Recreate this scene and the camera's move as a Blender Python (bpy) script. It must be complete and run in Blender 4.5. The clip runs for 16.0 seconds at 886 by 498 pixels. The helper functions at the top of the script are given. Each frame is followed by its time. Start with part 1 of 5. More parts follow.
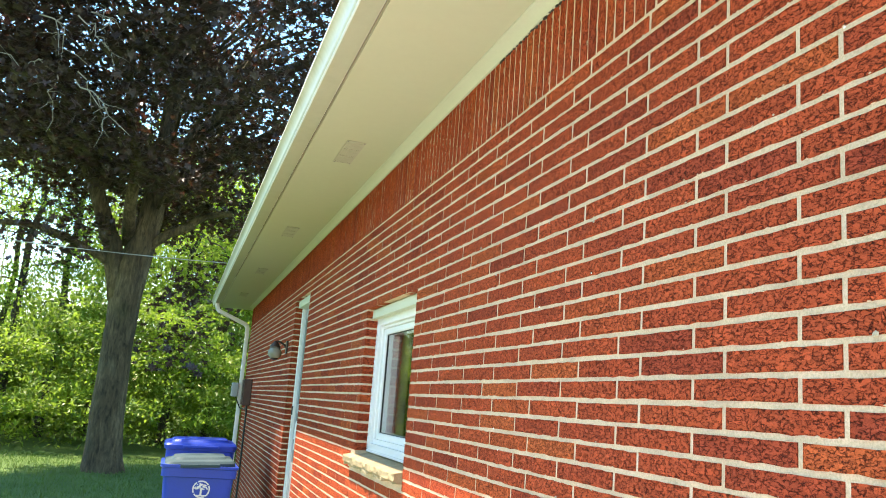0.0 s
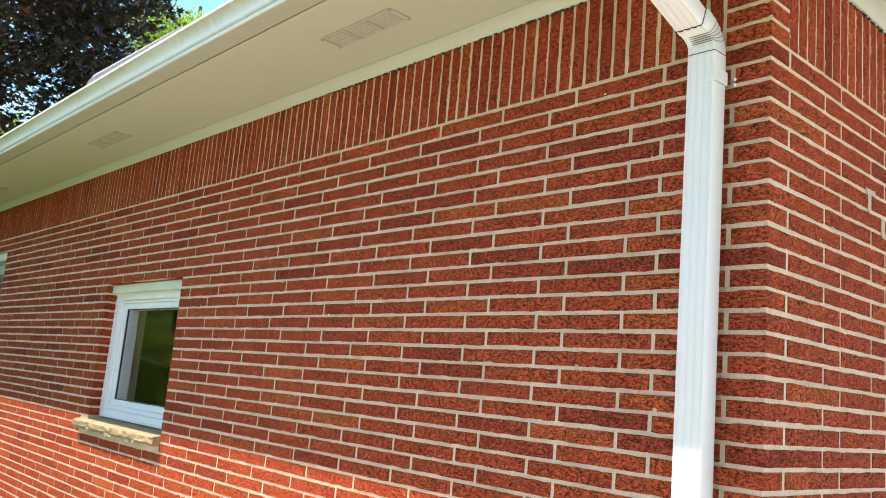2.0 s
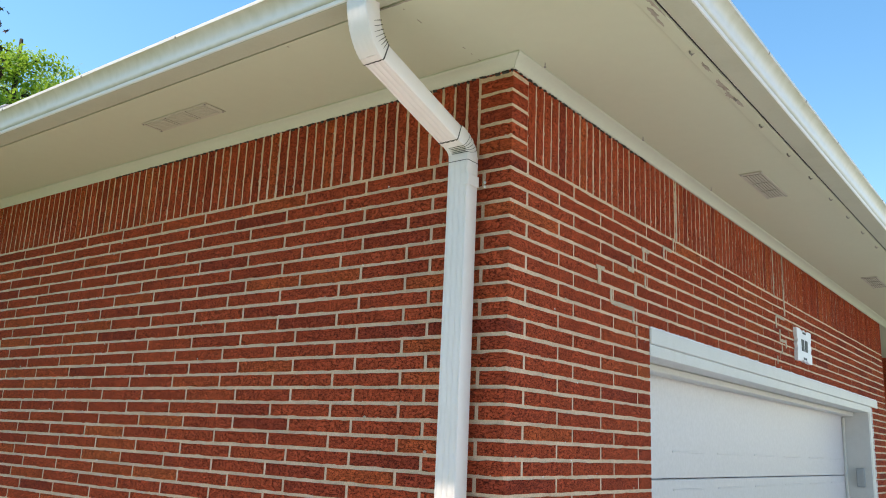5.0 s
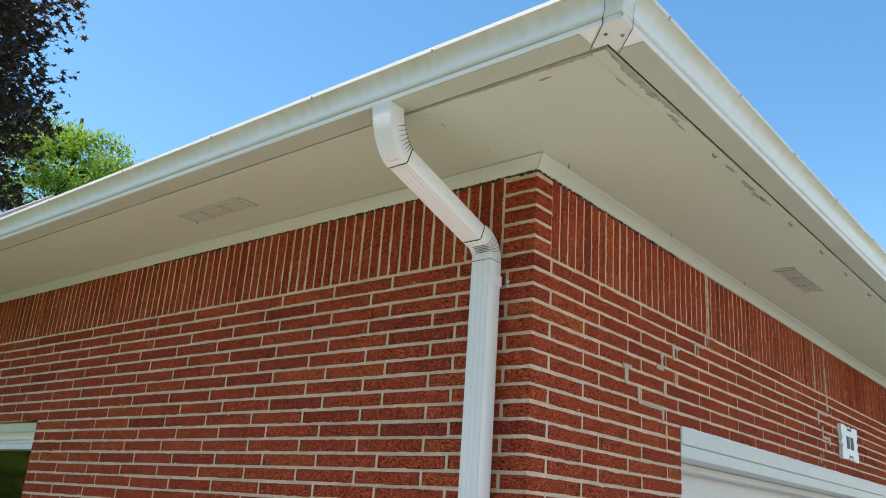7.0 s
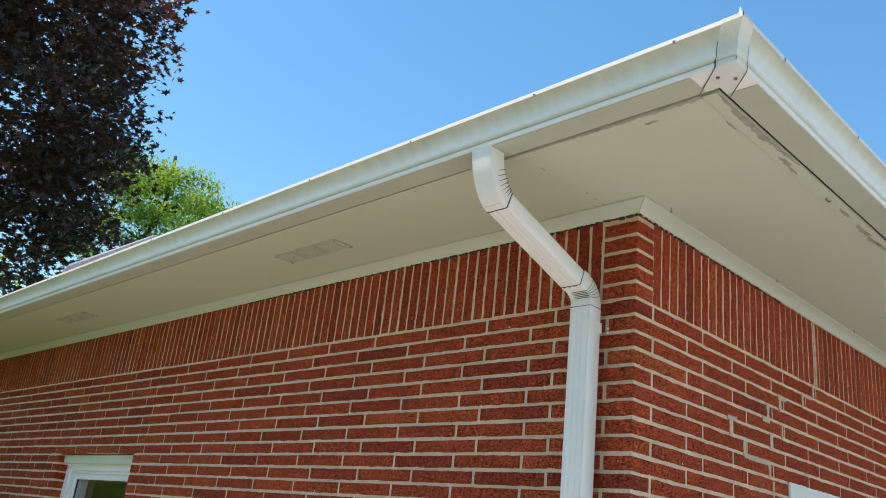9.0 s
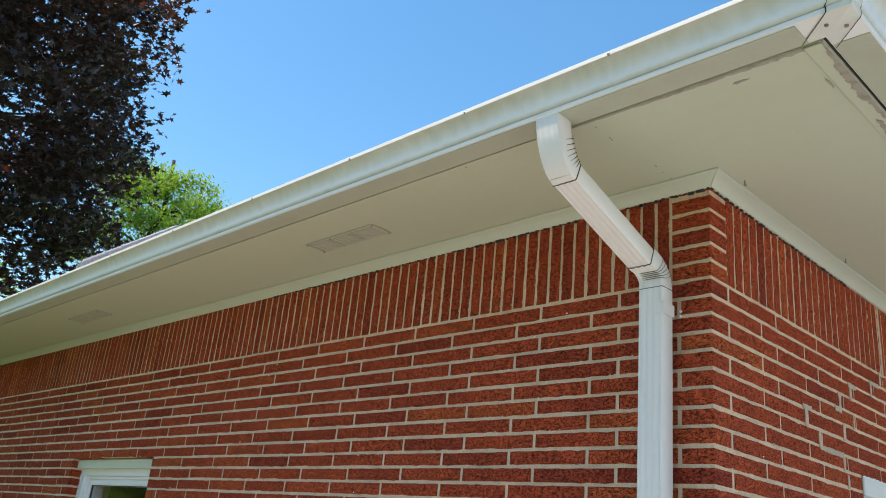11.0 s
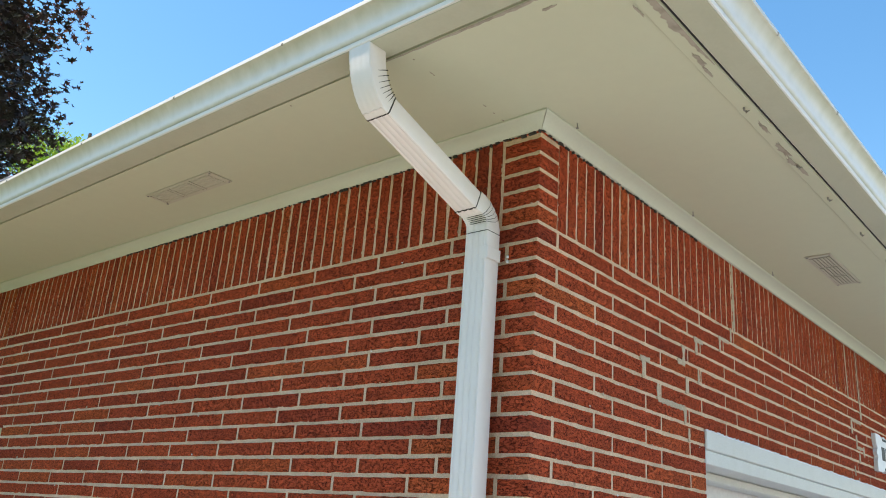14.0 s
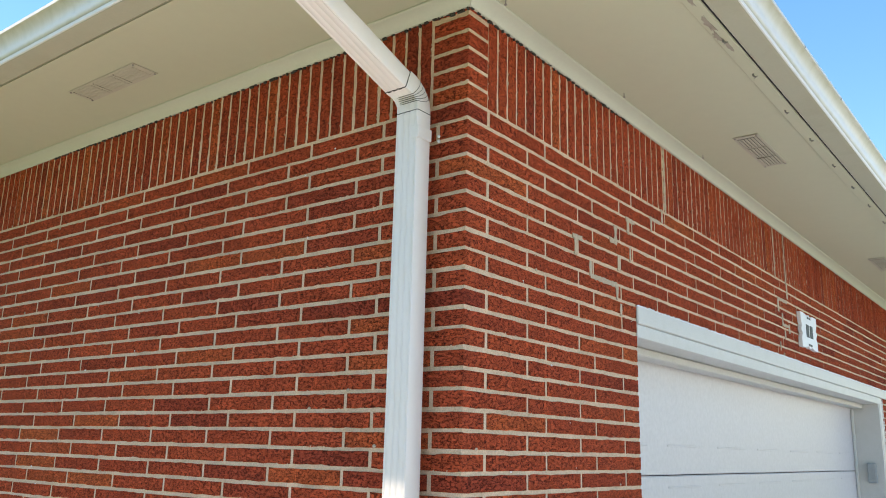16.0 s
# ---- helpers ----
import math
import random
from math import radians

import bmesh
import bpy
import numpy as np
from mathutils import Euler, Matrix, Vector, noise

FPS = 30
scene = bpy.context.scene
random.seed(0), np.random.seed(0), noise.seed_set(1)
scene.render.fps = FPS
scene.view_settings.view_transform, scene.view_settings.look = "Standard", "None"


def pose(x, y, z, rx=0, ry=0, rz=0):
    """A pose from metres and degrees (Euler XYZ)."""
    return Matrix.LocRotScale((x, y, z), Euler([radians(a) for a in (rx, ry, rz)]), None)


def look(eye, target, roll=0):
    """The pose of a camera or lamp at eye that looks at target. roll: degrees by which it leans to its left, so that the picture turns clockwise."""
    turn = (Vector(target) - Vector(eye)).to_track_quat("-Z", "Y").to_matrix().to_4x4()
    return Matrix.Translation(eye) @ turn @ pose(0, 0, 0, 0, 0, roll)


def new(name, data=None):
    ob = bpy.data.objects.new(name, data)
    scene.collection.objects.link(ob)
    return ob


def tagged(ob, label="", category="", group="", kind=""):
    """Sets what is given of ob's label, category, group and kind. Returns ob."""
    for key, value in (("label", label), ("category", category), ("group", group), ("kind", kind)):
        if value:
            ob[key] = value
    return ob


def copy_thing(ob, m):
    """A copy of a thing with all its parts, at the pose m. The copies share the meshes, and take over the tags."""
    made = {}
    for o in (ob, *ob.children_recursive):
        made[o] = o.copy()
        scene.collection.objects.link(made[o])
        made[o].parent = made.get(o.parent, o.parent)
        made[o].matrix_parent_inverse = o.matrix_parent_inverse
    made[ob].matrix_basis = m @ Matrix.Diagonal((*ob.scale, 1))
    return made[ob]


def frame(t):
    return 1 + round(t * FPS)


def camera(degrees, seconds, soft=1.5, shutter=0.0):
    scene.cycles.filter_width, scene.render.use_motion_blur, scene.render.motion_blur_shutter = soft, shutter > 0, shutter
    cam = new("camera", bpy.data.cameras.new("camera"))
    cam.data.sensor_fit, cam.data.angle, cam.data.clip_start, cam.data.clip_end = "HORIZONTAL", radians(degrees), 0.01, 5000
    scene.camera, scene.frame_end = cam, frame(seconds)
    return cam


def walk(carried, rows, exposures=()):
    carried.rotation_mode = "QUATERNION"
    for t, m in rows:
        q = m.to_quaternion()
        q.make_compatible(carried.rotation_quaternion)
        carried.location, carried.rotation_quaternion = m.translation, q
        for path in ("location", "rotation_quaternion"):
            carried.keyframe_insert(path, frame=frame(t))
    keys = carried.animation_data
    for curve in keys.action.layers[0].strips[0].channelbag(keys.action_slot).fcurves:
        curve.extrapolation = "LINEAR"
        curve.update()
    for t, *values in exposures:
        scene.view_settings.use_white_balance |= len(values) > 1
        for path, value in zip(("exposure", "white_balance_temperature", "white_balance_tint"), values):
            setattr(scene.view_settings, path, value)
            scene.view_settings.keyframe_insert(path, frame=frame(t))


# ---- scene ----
cam = camera(56.2, 16.0, soft=1.0)
PATH = [
    (0, (-0.962, -0.431, 1.660), (-0.390, 1.449, 2.036), 4.35),
    (0.5, (-1.061, -0.436, 1.656), (-0.552, 1.466, 2.010), 3.7),
    (1, (-1.354, -0.54, 1.661), (-0.465, 1.219, 2.0), 3.7),
    (1.5, (-1.625, -0.695, 1.664), (-0.481, 0.915, 1.976), 4.3),
    (2, (-1.8, -0.905, 1.715), (-0.491, 0.568, 2.051), 5.0),
    (2.5, (-1.971, -0.946, 1.753), (-0.55, 0.403, 2.156), 4.5),
    (3, (-2.043, -0.984, 1.733), (-0.569, 0.299, 2.16), 4.4),
    (3.5, (-2.039, -1.066, 1.748), (-0.512, 0.156, 2.164), 3.8),
    (4, (-1.995, -1.21, 1.731), (-0.447, -0.006, 2.126), 3.5),
    (4.5, (-2.014, -1.281, 1.733), (-0.457, -0.086, 2.118), 2.8),
    (5, (-2.019, -1.305, 1.747), (-0.474, -0.118, 2.199), 2.5),
    (5.2, (-2.013, -1.319, 1.775), (-0.479, -0.141, 2.281), 2.6),
    (7.3, (-2.005, -1.37, 1.829), (-0.59, -0.118, 2.488), 4.1),
    (7.5, (-2.004, -1.369, 1.837), (-0.603, -0.122, 2.532), 4.1),
    (8, (-1.994, -1.369, 1.834), (-0.6, -0.121, 2.542), 4.5),
    (8.5, (-1.986, -1.364, 1.83), (-0.593, -0.108, 2.524), 5.2),
    (9, (-2.032, -1.312, 1.849), (-0.747, 0.06, 2.532), 6.5),
    (11.5, (-2.003, -1.021, 1.832), (-0.712, 0.341, 2.524), 5.5),
    (12, (-1.996, -1.013, 1.827), (-0.659, 0.302, 2.522), 5.8),
    (12.5, (-1.973, -1.016, 1.816), (-0.561, 0.221, 2.507), 4.6),
    (13, (-1.865, -1.063, 1.837), (-0.459, 0.185, 2.52), 4.8),
    (13.5, (-1.727, -1.136, 1.799), (-0.316, 0.117, 2.461), 6.4),
    (14, (-1.694, -1.183, 1.801), (-0.286, 0.074, 2.462), 4.4),
    (14.5, (-1.664, -1.19, 1.759), (-0.235, 0.073, 2.363), 2.3),
    (15, (-1.637, -1.196, 1.724), (-0.124, 0.019, 2.206), 0.6),
    (15.5, (-1.655, -1.215, 1.711), (-0.134, -0.005, 2.182), 0.9),
    (16, (-1.66, -1.212, 1.712), (-0.122, -0.023, 2.18), 1.4),
]
EXPOSURES = [(0.0, 2.02, 7700, 12.5), (1.5, 1.82, 7750, 16.5), (2.0, 1.42, 7700, 19), (2.5, 1.28, 7650, 21), (3.5, 1.03, 7450, 20), (5.0, 0.86, 7400, 20), (7.5, 0.66, 7150, 19), (9.0, 0.66, 7150, 19), (12.0, 0.68, 7150, 19), (14.5, 0.9, 7400, 20), (16.0, 1.0, 7500, 21)]
walk(cam, [(t, look(eye, target, roll)) for t, eye, target, roll in PATH], EXPOSURES)

# ---- world, sun, exposure ----
world = bpy.data.worlds.new("world")
scene.world = world
world.use_nodes = True
SUN_DIR = Vector((-0.33, 0.28, 0.89)).normalized()
_wn = world.node_tree.nodes
_sky = _wn.new("ShaderNodeTexSky")
_sky.sky_type = "NISHITA"
_sky.sun_disc = False
_sky.sun_elevation = math.asin(SUN_DIR.z)
_sky.sun_rotation = math.atan2(SUN_DIR.x, SUN_DIR.y)
_sky.altitude = 200.0
_sky.air_density = 1.0
_sky.dust_density = 0.3
_sky.ozone_density = 0.35
_bg = _wn["Background"]
_bg.inputs["Strength"].default_value = 0.15
_sat = _wn.new("ShaderNodeHueSaturation")
_sat.inputs["Hue"].default_value = 0.489
_sat.inputs["Saturation"].default_value = 1.32
_sat.inputs["Value"].default_value = 1.12
world.node_tree.links.new(_sky.outputs["Color"], _sat.inputs["Color"])
world.node_tree.links.new(_sat.outputs["Color"], _bg.inputs["Color"])

_sun = bpy.data.lights.new("sun", "SUN")
_sun.energy = 3.7
_sun.angle = radians(0.55)
_sun.color = (1.0, 0.94, 0.84)
sun = new("sun", _sun)
sun.matrix_world = look(SUN_DIR * 60, (0, 0, 0))


# ---- materials ----
def material(name):
    m = bpy.data.materials.new(name)
    m.use_nodes = True
    return m, m.node_tree, m.node_tree.nodes["Principled BSDF"]


def noise_tex(nt, scale, detail=4.0, rough=0.6, vector=None, distortion=0.0):
    n = nt.nodes.new("ShaderNodeTexNoise")
    n.inputs["Scale"].default_value = scale
    n.inputs["Detail"].default_value = detail
    n.inputs["Roughness"].default_value = rough
    n.inputs["Distortion"].default_value = distortion
    if vector is not None:
        nt.links.new(vector, n.inputs["Vector"])
    return n


def ramp(nt, value, stops):
    r = nt.nodes.new("ShaderNodeValToRGB")
    e = r.color_ramp.elements
    while len(e) < len(stops):
        e.new(0.5)
    for el, (pos, col) in zip(e, stops):
        el.position = pos
        el.color = (*col, 1) if len(col) == 3 else col
    nt.links.new(value, r.inputs["Fac"])
    return r.outputs["Color"]


def mixed(nt, a, b, fac, mode="MIX"):
    m = nt.nodes.new("ShaderNodeMix")
    m.data_type, m.blend_type = "RGBA", mode
    for sock, v in ((m.inputs[0], fac), (m.inputs[6], a), (m.inputs[7], b)):
        if isinstance(v, (int, float)):
            sock.default_value = v
        elif isinstance(v, tuple):
            sock.default_value = (*v, 1)
        else:
            nt.links.new(v, sock)
    return m.outputs[2]


def position(nt, scale=(1, 1, 1)):
    g = nt.nodes.new("ShaderNodeNewGeometry")
    m = nt.nodes.new("ShaderNodeMapping")
    m.inputs["Scale"].default_value = scale
    nt.links.new(g.outputs["Position"], m.inputs["Vector"])
    return m.outputs["Vector"]


def bumped(nt, bsdf, height, strength=0.5, distance=0.01):
    b = nt.nodes.new("ShaderNodeBump")
    b.inputs["Strength"].default_value = strength
    b.inputs["Distance"].default_value = distance
    nt.links.new(height, b.inputs["Height"])
    nt.links.new(b.outputs["Normal"], bsdf.inputs["Normal"])


def maths(nt, op, a, b):
    m = nt.nodes.new("ShaderNodeMath")
    m.operation = op
    for i, v in enumerate((a, b)):
        if isinstance(v, (int, float)):
            m.inputs[i].default_value = v
        else:
            nt.links.new(v, m.inputs[i])
    return m.outputs[0]


def painted(name, colour, rough=0.45, dirt=(0.35, 0.33, 0.27), amount=0.25, scale=6.0, metallic=0.0, grain=0.15, dist=0.002, fleck=0.1):
    """Paint or plastic with two scales of soiling and a fine relief."""
    m, nt, b = material(name)
    pos = position(nt)
    big = noise_tex(nt, scale, 5, 0.65, pos)
    fine = noise_tex(nt, scale * 22, 3, 0.6, pos)
    soil_tone = ramp(nt, big.outputs["Fac"], [(0.48, (0, 0, 0)), (0.78, (1, 1, 1))])
    c = mixed(nt, colour, dirt, maths(nt, "MULTIPLY", soil_tone, amount))
    c = mixed(nt, c, ramp(nt, fine.outputs["Fac"], [(0.3, (1 - fleck,) * 3), (0.7, (1, 1, 1))]), 1.0, "MULTIPLY")
    nt.links.new(c, b.inputs["Base Color"])
    b.inputs["Roughness"].default_value = rough
    b.inputs["Metallic"].default_value = metallic
    bumped(nt, b, fine.outputs["Fac"], grain, dist)
    return m


def brick_material(name, per_object):
    m, nt, b = material(name)
    if per_object:
        rnd = nt.nodes.new("ShaderNodeObjectInfo").outputs["Random"]
    else:
        rnd = nt.nodes.new("ShaderNodeNewGeometry").outputs["Random Per Island"]
    pos = position(nt)
    tint = ramp(nt, rnd, [(0.0, (0.42, 0.068, 0.034)), (0.09, (0.49, 0.079, 0.036)), (0.2, (0.56, 0.092, 0.038)), (0.55, (0.60, 0.100, 0.040)),
                          (0.86, (0.62, 0.107, 0.041)), (0.97, (0.65, 0.128, 0.043)), (1.0, (0.67, 0.145, 0.048))])
    # rug-textured face: torn scales, mostly level, with thin creases between them shaded in colour
    warp = noise_tex(nt, 85, 3, 0.65, pos)
    push = nt.nodes.new("ShaderNodeVectorMath")
    push.operation = "MULTIPLY_ADD"
    nt.links.new(warp.outputs["Color"], push.inputs[0])
    push.inputs[1].default_value = (0.017, 0.017, 0.010)
    nt.links.new(pos, push.inputs[2])

    def stretched(sx, sz):
        sc = nt.nodes.new("ShaderNodeMapping")
        sc.inputs["Scale"].default_value = (sx, sx, sz)
        nt.links.new(push.outputs[0], sc.inputs["Vector"])
        return sc.outputs[0]
    def torn(vector, feature):
        v = nt.nodes.new("ShaderNodeTexVoronoi")
        v.feature = feature
        v.inputs["Scale"].default_value = 1.0
        nt.links.new(vector, v.inputs["Vector"])
        return v.outputs
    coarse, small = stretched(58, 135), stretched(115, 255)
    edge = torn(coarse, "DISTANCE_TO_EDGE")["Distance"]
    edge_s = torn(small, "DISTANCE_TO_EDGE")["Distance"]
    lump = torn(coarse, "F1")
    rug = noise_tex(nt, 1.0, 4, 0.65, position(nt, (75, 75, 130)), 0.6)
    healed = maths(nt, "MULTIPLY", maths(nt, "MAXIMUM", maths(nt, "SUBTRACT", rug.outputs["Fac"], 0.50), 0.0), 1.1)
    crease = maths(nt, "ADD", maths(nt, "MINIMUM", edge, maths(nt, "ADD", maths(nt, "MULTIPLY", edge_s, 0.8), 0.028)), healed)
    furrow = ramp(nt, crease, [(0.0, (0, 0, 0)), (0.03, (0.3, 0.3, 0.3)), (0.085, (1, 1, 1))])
    grit = noise_tex(nt, 520, 2, 0.7, pos)
    blotch = noise_tex(nt, 9, 5, 0.6, pos)
    # crease shade goes into the base colour, since the relief alone shows little
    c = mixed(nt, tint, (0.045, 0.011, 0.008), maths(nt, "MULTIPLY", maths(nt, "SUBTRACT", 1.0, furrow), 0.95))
    c = mixed(nt, c, ramp(nt, lump["Color"], [(0.1, (0.80, 0.79, 0.78)), (0.9, (1.15, 1.15, 1.12))]), 1.0, "MULTIPLY")
    c = mixed(nt, c, ramp(nt, blotch.outputs["Fac"], [(0.3, (0.84, 0.83, 0.84)), (0.7, (1.10, 1.09, 1.07))]), 1.0, "MULTIPLY")
    c = mixed(nt, c, ramp(nt, grit.outputs["Fac"], [(0.3, (0.78, 0.76, 0.74)), (0.62, (1.1, 1.1, 1.1))]), 1.0, "MULTIPLY")
    # pale mortar smears and lime bloom
    smear = noise_tex(nt, 38, 5, 0.75, pos)
    c = mixed(nt, c, (0.5, 0.36, 0.28), maths(nt, "MULTIPLY", ramp(nt, smear.outputs["Fac"], [(0.66, (0, 0, 0)), (0.78, (1, 1, 1))]), 0.4))
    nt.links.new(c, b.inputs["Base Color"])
    b.inputs["Roughness"].default_value = 0.9
    b.inputs["Specular IOR Level"].default_value = 0.12
    h = maths(nt, "ADD", maths(nt, "ADD", furrow, maths(nt, "MULTIPLY", lump["Color"], 0.8)), maths(nt, "MULTIPLY", grit.outputs["Fac"], 0.25))
    bumped(nt, b, h, 1.0, 0.009)
    return m


def mortar_material(name, colour):
    m, nt, b = material(name)
    pos = position(nt)
    n1, n2 = noise_tex(nt, 7, 5, 0.65, pos), noise_tex(nt, 260, 3, 0.7, pos)
    c = mixed(nt, colour, tuple(v * 0.74 for v in colour), ramp(nt, n1.outputs["Fac"], [(0.4, (0, 0, 0)), (0.75, (1, 1, 1))]))
    c = mixed(nt, c, ramp(nt, n2.outputs["Fac"], [(0.3, (0.75, 0.73, 0.7)), (0.65, (1.08, 1.08, 1.08))]), 1.0, "MULTIPLY")
    nt.links.new(c, b.inputs["Base Color"])
    b.inputs["Roughness"].default_value = 0.95
    b.inputs["Specular IOR Level"].default_value = 0.15
    bumped(nt, b, n2.outputs["Fac"], 0.7, 0.003)
    return m


def leaf_material(name, low, high, through_low, gloss=0.45, share=0.42):
    m, nt, b = material(name)
    rnd = nt.nodes.new("ShaderNodeNewGeometry").outputs["Random Per Island"]
    patch = noise_tex(nt, 0.55, 3, 0.6, position(nt))
    f = maths(nt, "ADD", maths(nt, "MULTIPLY", rnd, 0.6), maths(nt, "MULTIPLY", patch.outputs["Fac"], 0.4))
    c = ramp(nt, f, [(0.15, low), (0.85, high)])
    nt.links.new(c, b.inputs["Base Color"])
    b.inputs["Roughness"].default_value = gloss
    t = nt.nodes.new("ShaderNodeBsdfTranslucent")
    tc = mixed(nt, c, through_low, 0.6)
    nt.links.new(tc, t.inputs["Color"])
    mix = nt.nodes.new("ShaderNodeMixShader")
    mix.inputs[0].default_value = share
    nt.links.new(b.outputs[0], mix.inputs[1])
    nt.links.new(t.outputs[0], mix.inputs[2])
    nt.links.new(mix.outputs[0], nt.nodes["Material Output"].inputs["Surface"])
    return m


def bark_material(name, low, high, scale=1.0):
    m, nt, b = material(name)
    p = position(nt, (9 * scale, 9 * scale, 2.2 * scale))
    n1 = noise_tex(nt, 1.6, 6, 0.7, p, 0.6)
    n2 = noise_tex(nt, 0.9, 3, 0.5, position(nt))
    c = ramp(nt, n1.outputs["Fac"], [(0.32, low), (0.7, high)])
    c = mixed(nt, c, (0.085, 0.095, 0.04), maths(nt, "MULTIPLY", ramp(nt, n2.outputs["Fac"], [(0.5, (0, 0, 0)), (0.7, (1, 1, 1))]), 0.5))
    n3 = noise_tex(nt, 2.4, 4, 0.6, position(nt, (1, 1, 0.45)))
    c = mixed(nt, c, ramp(nt, n3.outputs["Fac"], [(0.36, (0.5, 0.46, 0.42)), (0.62, (1.15, 1.1, 1.0))]), 1.0, "MULTIPLY")
    nt.links.new(c, b.inputs["Base Color"])
    b.inputs["Roughness"].default_value = 0.95
    bumped(nt, b, n1.outputs["Fac"], 1.0, 0.06)
    return m


def ground_material(name, stops, scale, fine_scale, rough=0.95, dist=0.01):
    m, nt, b = material(name)
    pos = position(nt)
    n1, n2 = noise_tex(nt, scale, 6, 0.7, pos), noise_tex(nt, fine_scale, 4, 0.7, pos)
    f = maths(nt, "ADD", maths(nt, "MULTIPLY", n1.outputs["Fac"], 0.6), maths(nt, "MULTIPLY", n2.outputs["Fac"], 0.4))
    nt.links.new(ramp(nt, f, stops), b.inputs["Base Color"])
    b.inputs["Roughness"].default_value = rough
    bumped(nt, b, n2.outputs["Fac"], 0.6, dist)
    return m


def glass_material(name, tint=(0.9, 0.95, 0.93)):
    m, nt, b = material(name)
    b.inputs["Base Color"].default_value = (*tint, 1)
    b.inputs["Roughness"].default_value = 0.02
    b.inputs["Transmission Weight"].default_value = 1.0
    b.inputs["IOR"].default_value = 1.24
    return m


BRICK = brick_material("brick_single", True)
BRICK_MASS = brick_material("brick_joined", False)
MORTAR = mortar_material("mortar", (0.76, 0.56, 0.395))
REPAIR = mortar_material("repair_mortar", (0.58, 0.47, 0.35))
SOFFIT = painted("soffit_paint", (0.525, 0.535, 0.375), 0.55, (0.46, 0.46, 0.31), 0.12, 1.1, 0.0, 0.02, 0.001, 0.025)
VENT = painted("vent_enamel", (0.49, 0.465, 0.355), 0.5, (0.36, 0.32, 0.22), 0.4, 12)
TRIM = painted("trim_paint", (0.57, 0.59, 0.45), 0.4, (0.45, 0.45, 0.32), 0.2, 5, 0.0, 0.03, 0.001, 0.04)
PEELED = painted("peeled_board", (0.38, 0.335, 0.26), 0.9, (0.15, 0.12, 0.085), 0.85, 22)
FRAMEWHITE = painted("weathered_white_paint", (0.62, 0.61, 0.565), 0.45, (0.5, 0.49, 0.43), 0.4, 9, 0.0, 0.1)
SLEEVE = painted("stained_gutter_enamel", (0.70, 0.685, 0.60), 0.5, (0.35, 0.33, 0.27), 0.4, 14)
GUTBASE = painted("gutter_underside_cream", (0.45, 0.455, 0.33), 0.6, (0.32, 0.31, 0.2), 0.35, 5, 0.0, 0.03, 0.001, 0.04)
def gutter_enamel(z_lip, z_ledge):
    m, nt, b = material("gutter_enamel")
    split = nt.nodes.new("ShaderNodeSeparateXYZ")
    nt.links.new(position(nt), split.inputs[0])
    streak = noise_tex(nt, 1.0, 4, 0.6, position(nt, (26, 26, 3)))
    cloud = noise_tex(nt, 2.2, 4, 0.6, position(nt))
    ragged = maths(nt, "MULTIPLY", maths(nt, "SUBTRACT", streak.outputs["Fac"], 0.5), 0.030)
    high = maths(nt, "ADD", split.outputs["Z"], ragged)
    run = nt.nodes.new("ShaderNodeMapRange")
    run.inputs["From Min"].default_value, run.inputs["From Max"].default_value = z_lip - 0.045, z_lip
    nt.links.new(high, run.inputs["Value"])
    above = nt.nodes.new("ShaderNodeMapRange")
    above.inputs["From Min"].default_value, above.inputs["From Max"].default_value = z_lip + 0.001, z_lip
    nt.links.new(split.outputs["Z"], above.inputs["Value"])
    ledge = nt.nodes.new("ShaderNodeMapRange")
    ledge.inputs["From Min"].default_value, ledge.inputs["From Max"].default_value = z_ledge + 0.014, z_ledge
    nt.links.new(maths(nt, "ADD", split.outputs["Z"], maths(nt, "MULTIPLY", ragged, 0.3)), ledge.inputs["Value"])
    foot = nt.nodes.new("ShaderNodeMapRange")
    foot.inputs["From Min"].default_value, foot.inputs["From Max"].default_value = z_ledge - 0.001, z_ledge
    nt.links.new(split.outputs["Z"], foot.inputs["Value"])
    # olive bands under lip and above ledge: profile shading and grime put into colour
    soil_tone = maths(nt, "ADD", maths(nt, "MULTIPLY", run.outputs[0], above.outputs[0]), maths(nt, "MULTIPLY", ledge.outputs[0], foot.outputs[0]))
    soil_tone = maths(nt, "MULTIPLY", soil_tone, maths(nt, "ADD", maths(nt, "MULTIPLY", cloud.outputs["Fac"], 0.9), 0.3))
    nt.links.new(mixed(nt, (0.78, 0.755, 0.70), (0.34, 0.34, 0.21), maths(nt, "MULTIPLY", soil_tone, 0.95)), b.inputs["Base Color"])
    b.inputs["Roughness"].default_value = 0.34
    return m


GUTTER = gutter_enamel(2.9930, 2.9270)
SPOUT = painted("downspout_enamel", (0.79, 0.745, 0.695), 0.30, (0.52, 0.51, 0.36), 0.15, 5, 0.0, 0.02, 0.0005, 0.02)
WHITE = painted("white_vinyl", (0.78, 0.785, 0.79), 0.4, (0.6, 0.6, 0.58), 0.15, 6, 0.0, 0.03, 0.001, 0.03)
DOORWHITE = painted("garage_door_enamel", (0.60, 0.58, 0.585), 0.4, (0.6, 0.6, 0.6), 0.15, 2.5, 0.0, 0.03)
# one black for joint grime, elbow folds and the shaded gap under the cove
GRIME_AND_GAPS = painted("black_grime_and_gaps", (0.05, 0.045, 0.035), 0.9, (0.02, 0.02, 0.02), 0.5, 40)
DARK = painted("dark_gap", (0.03, 0.028, 0.025), 0.9, (0.02, 0.02, 0.02), 0.3, 8)
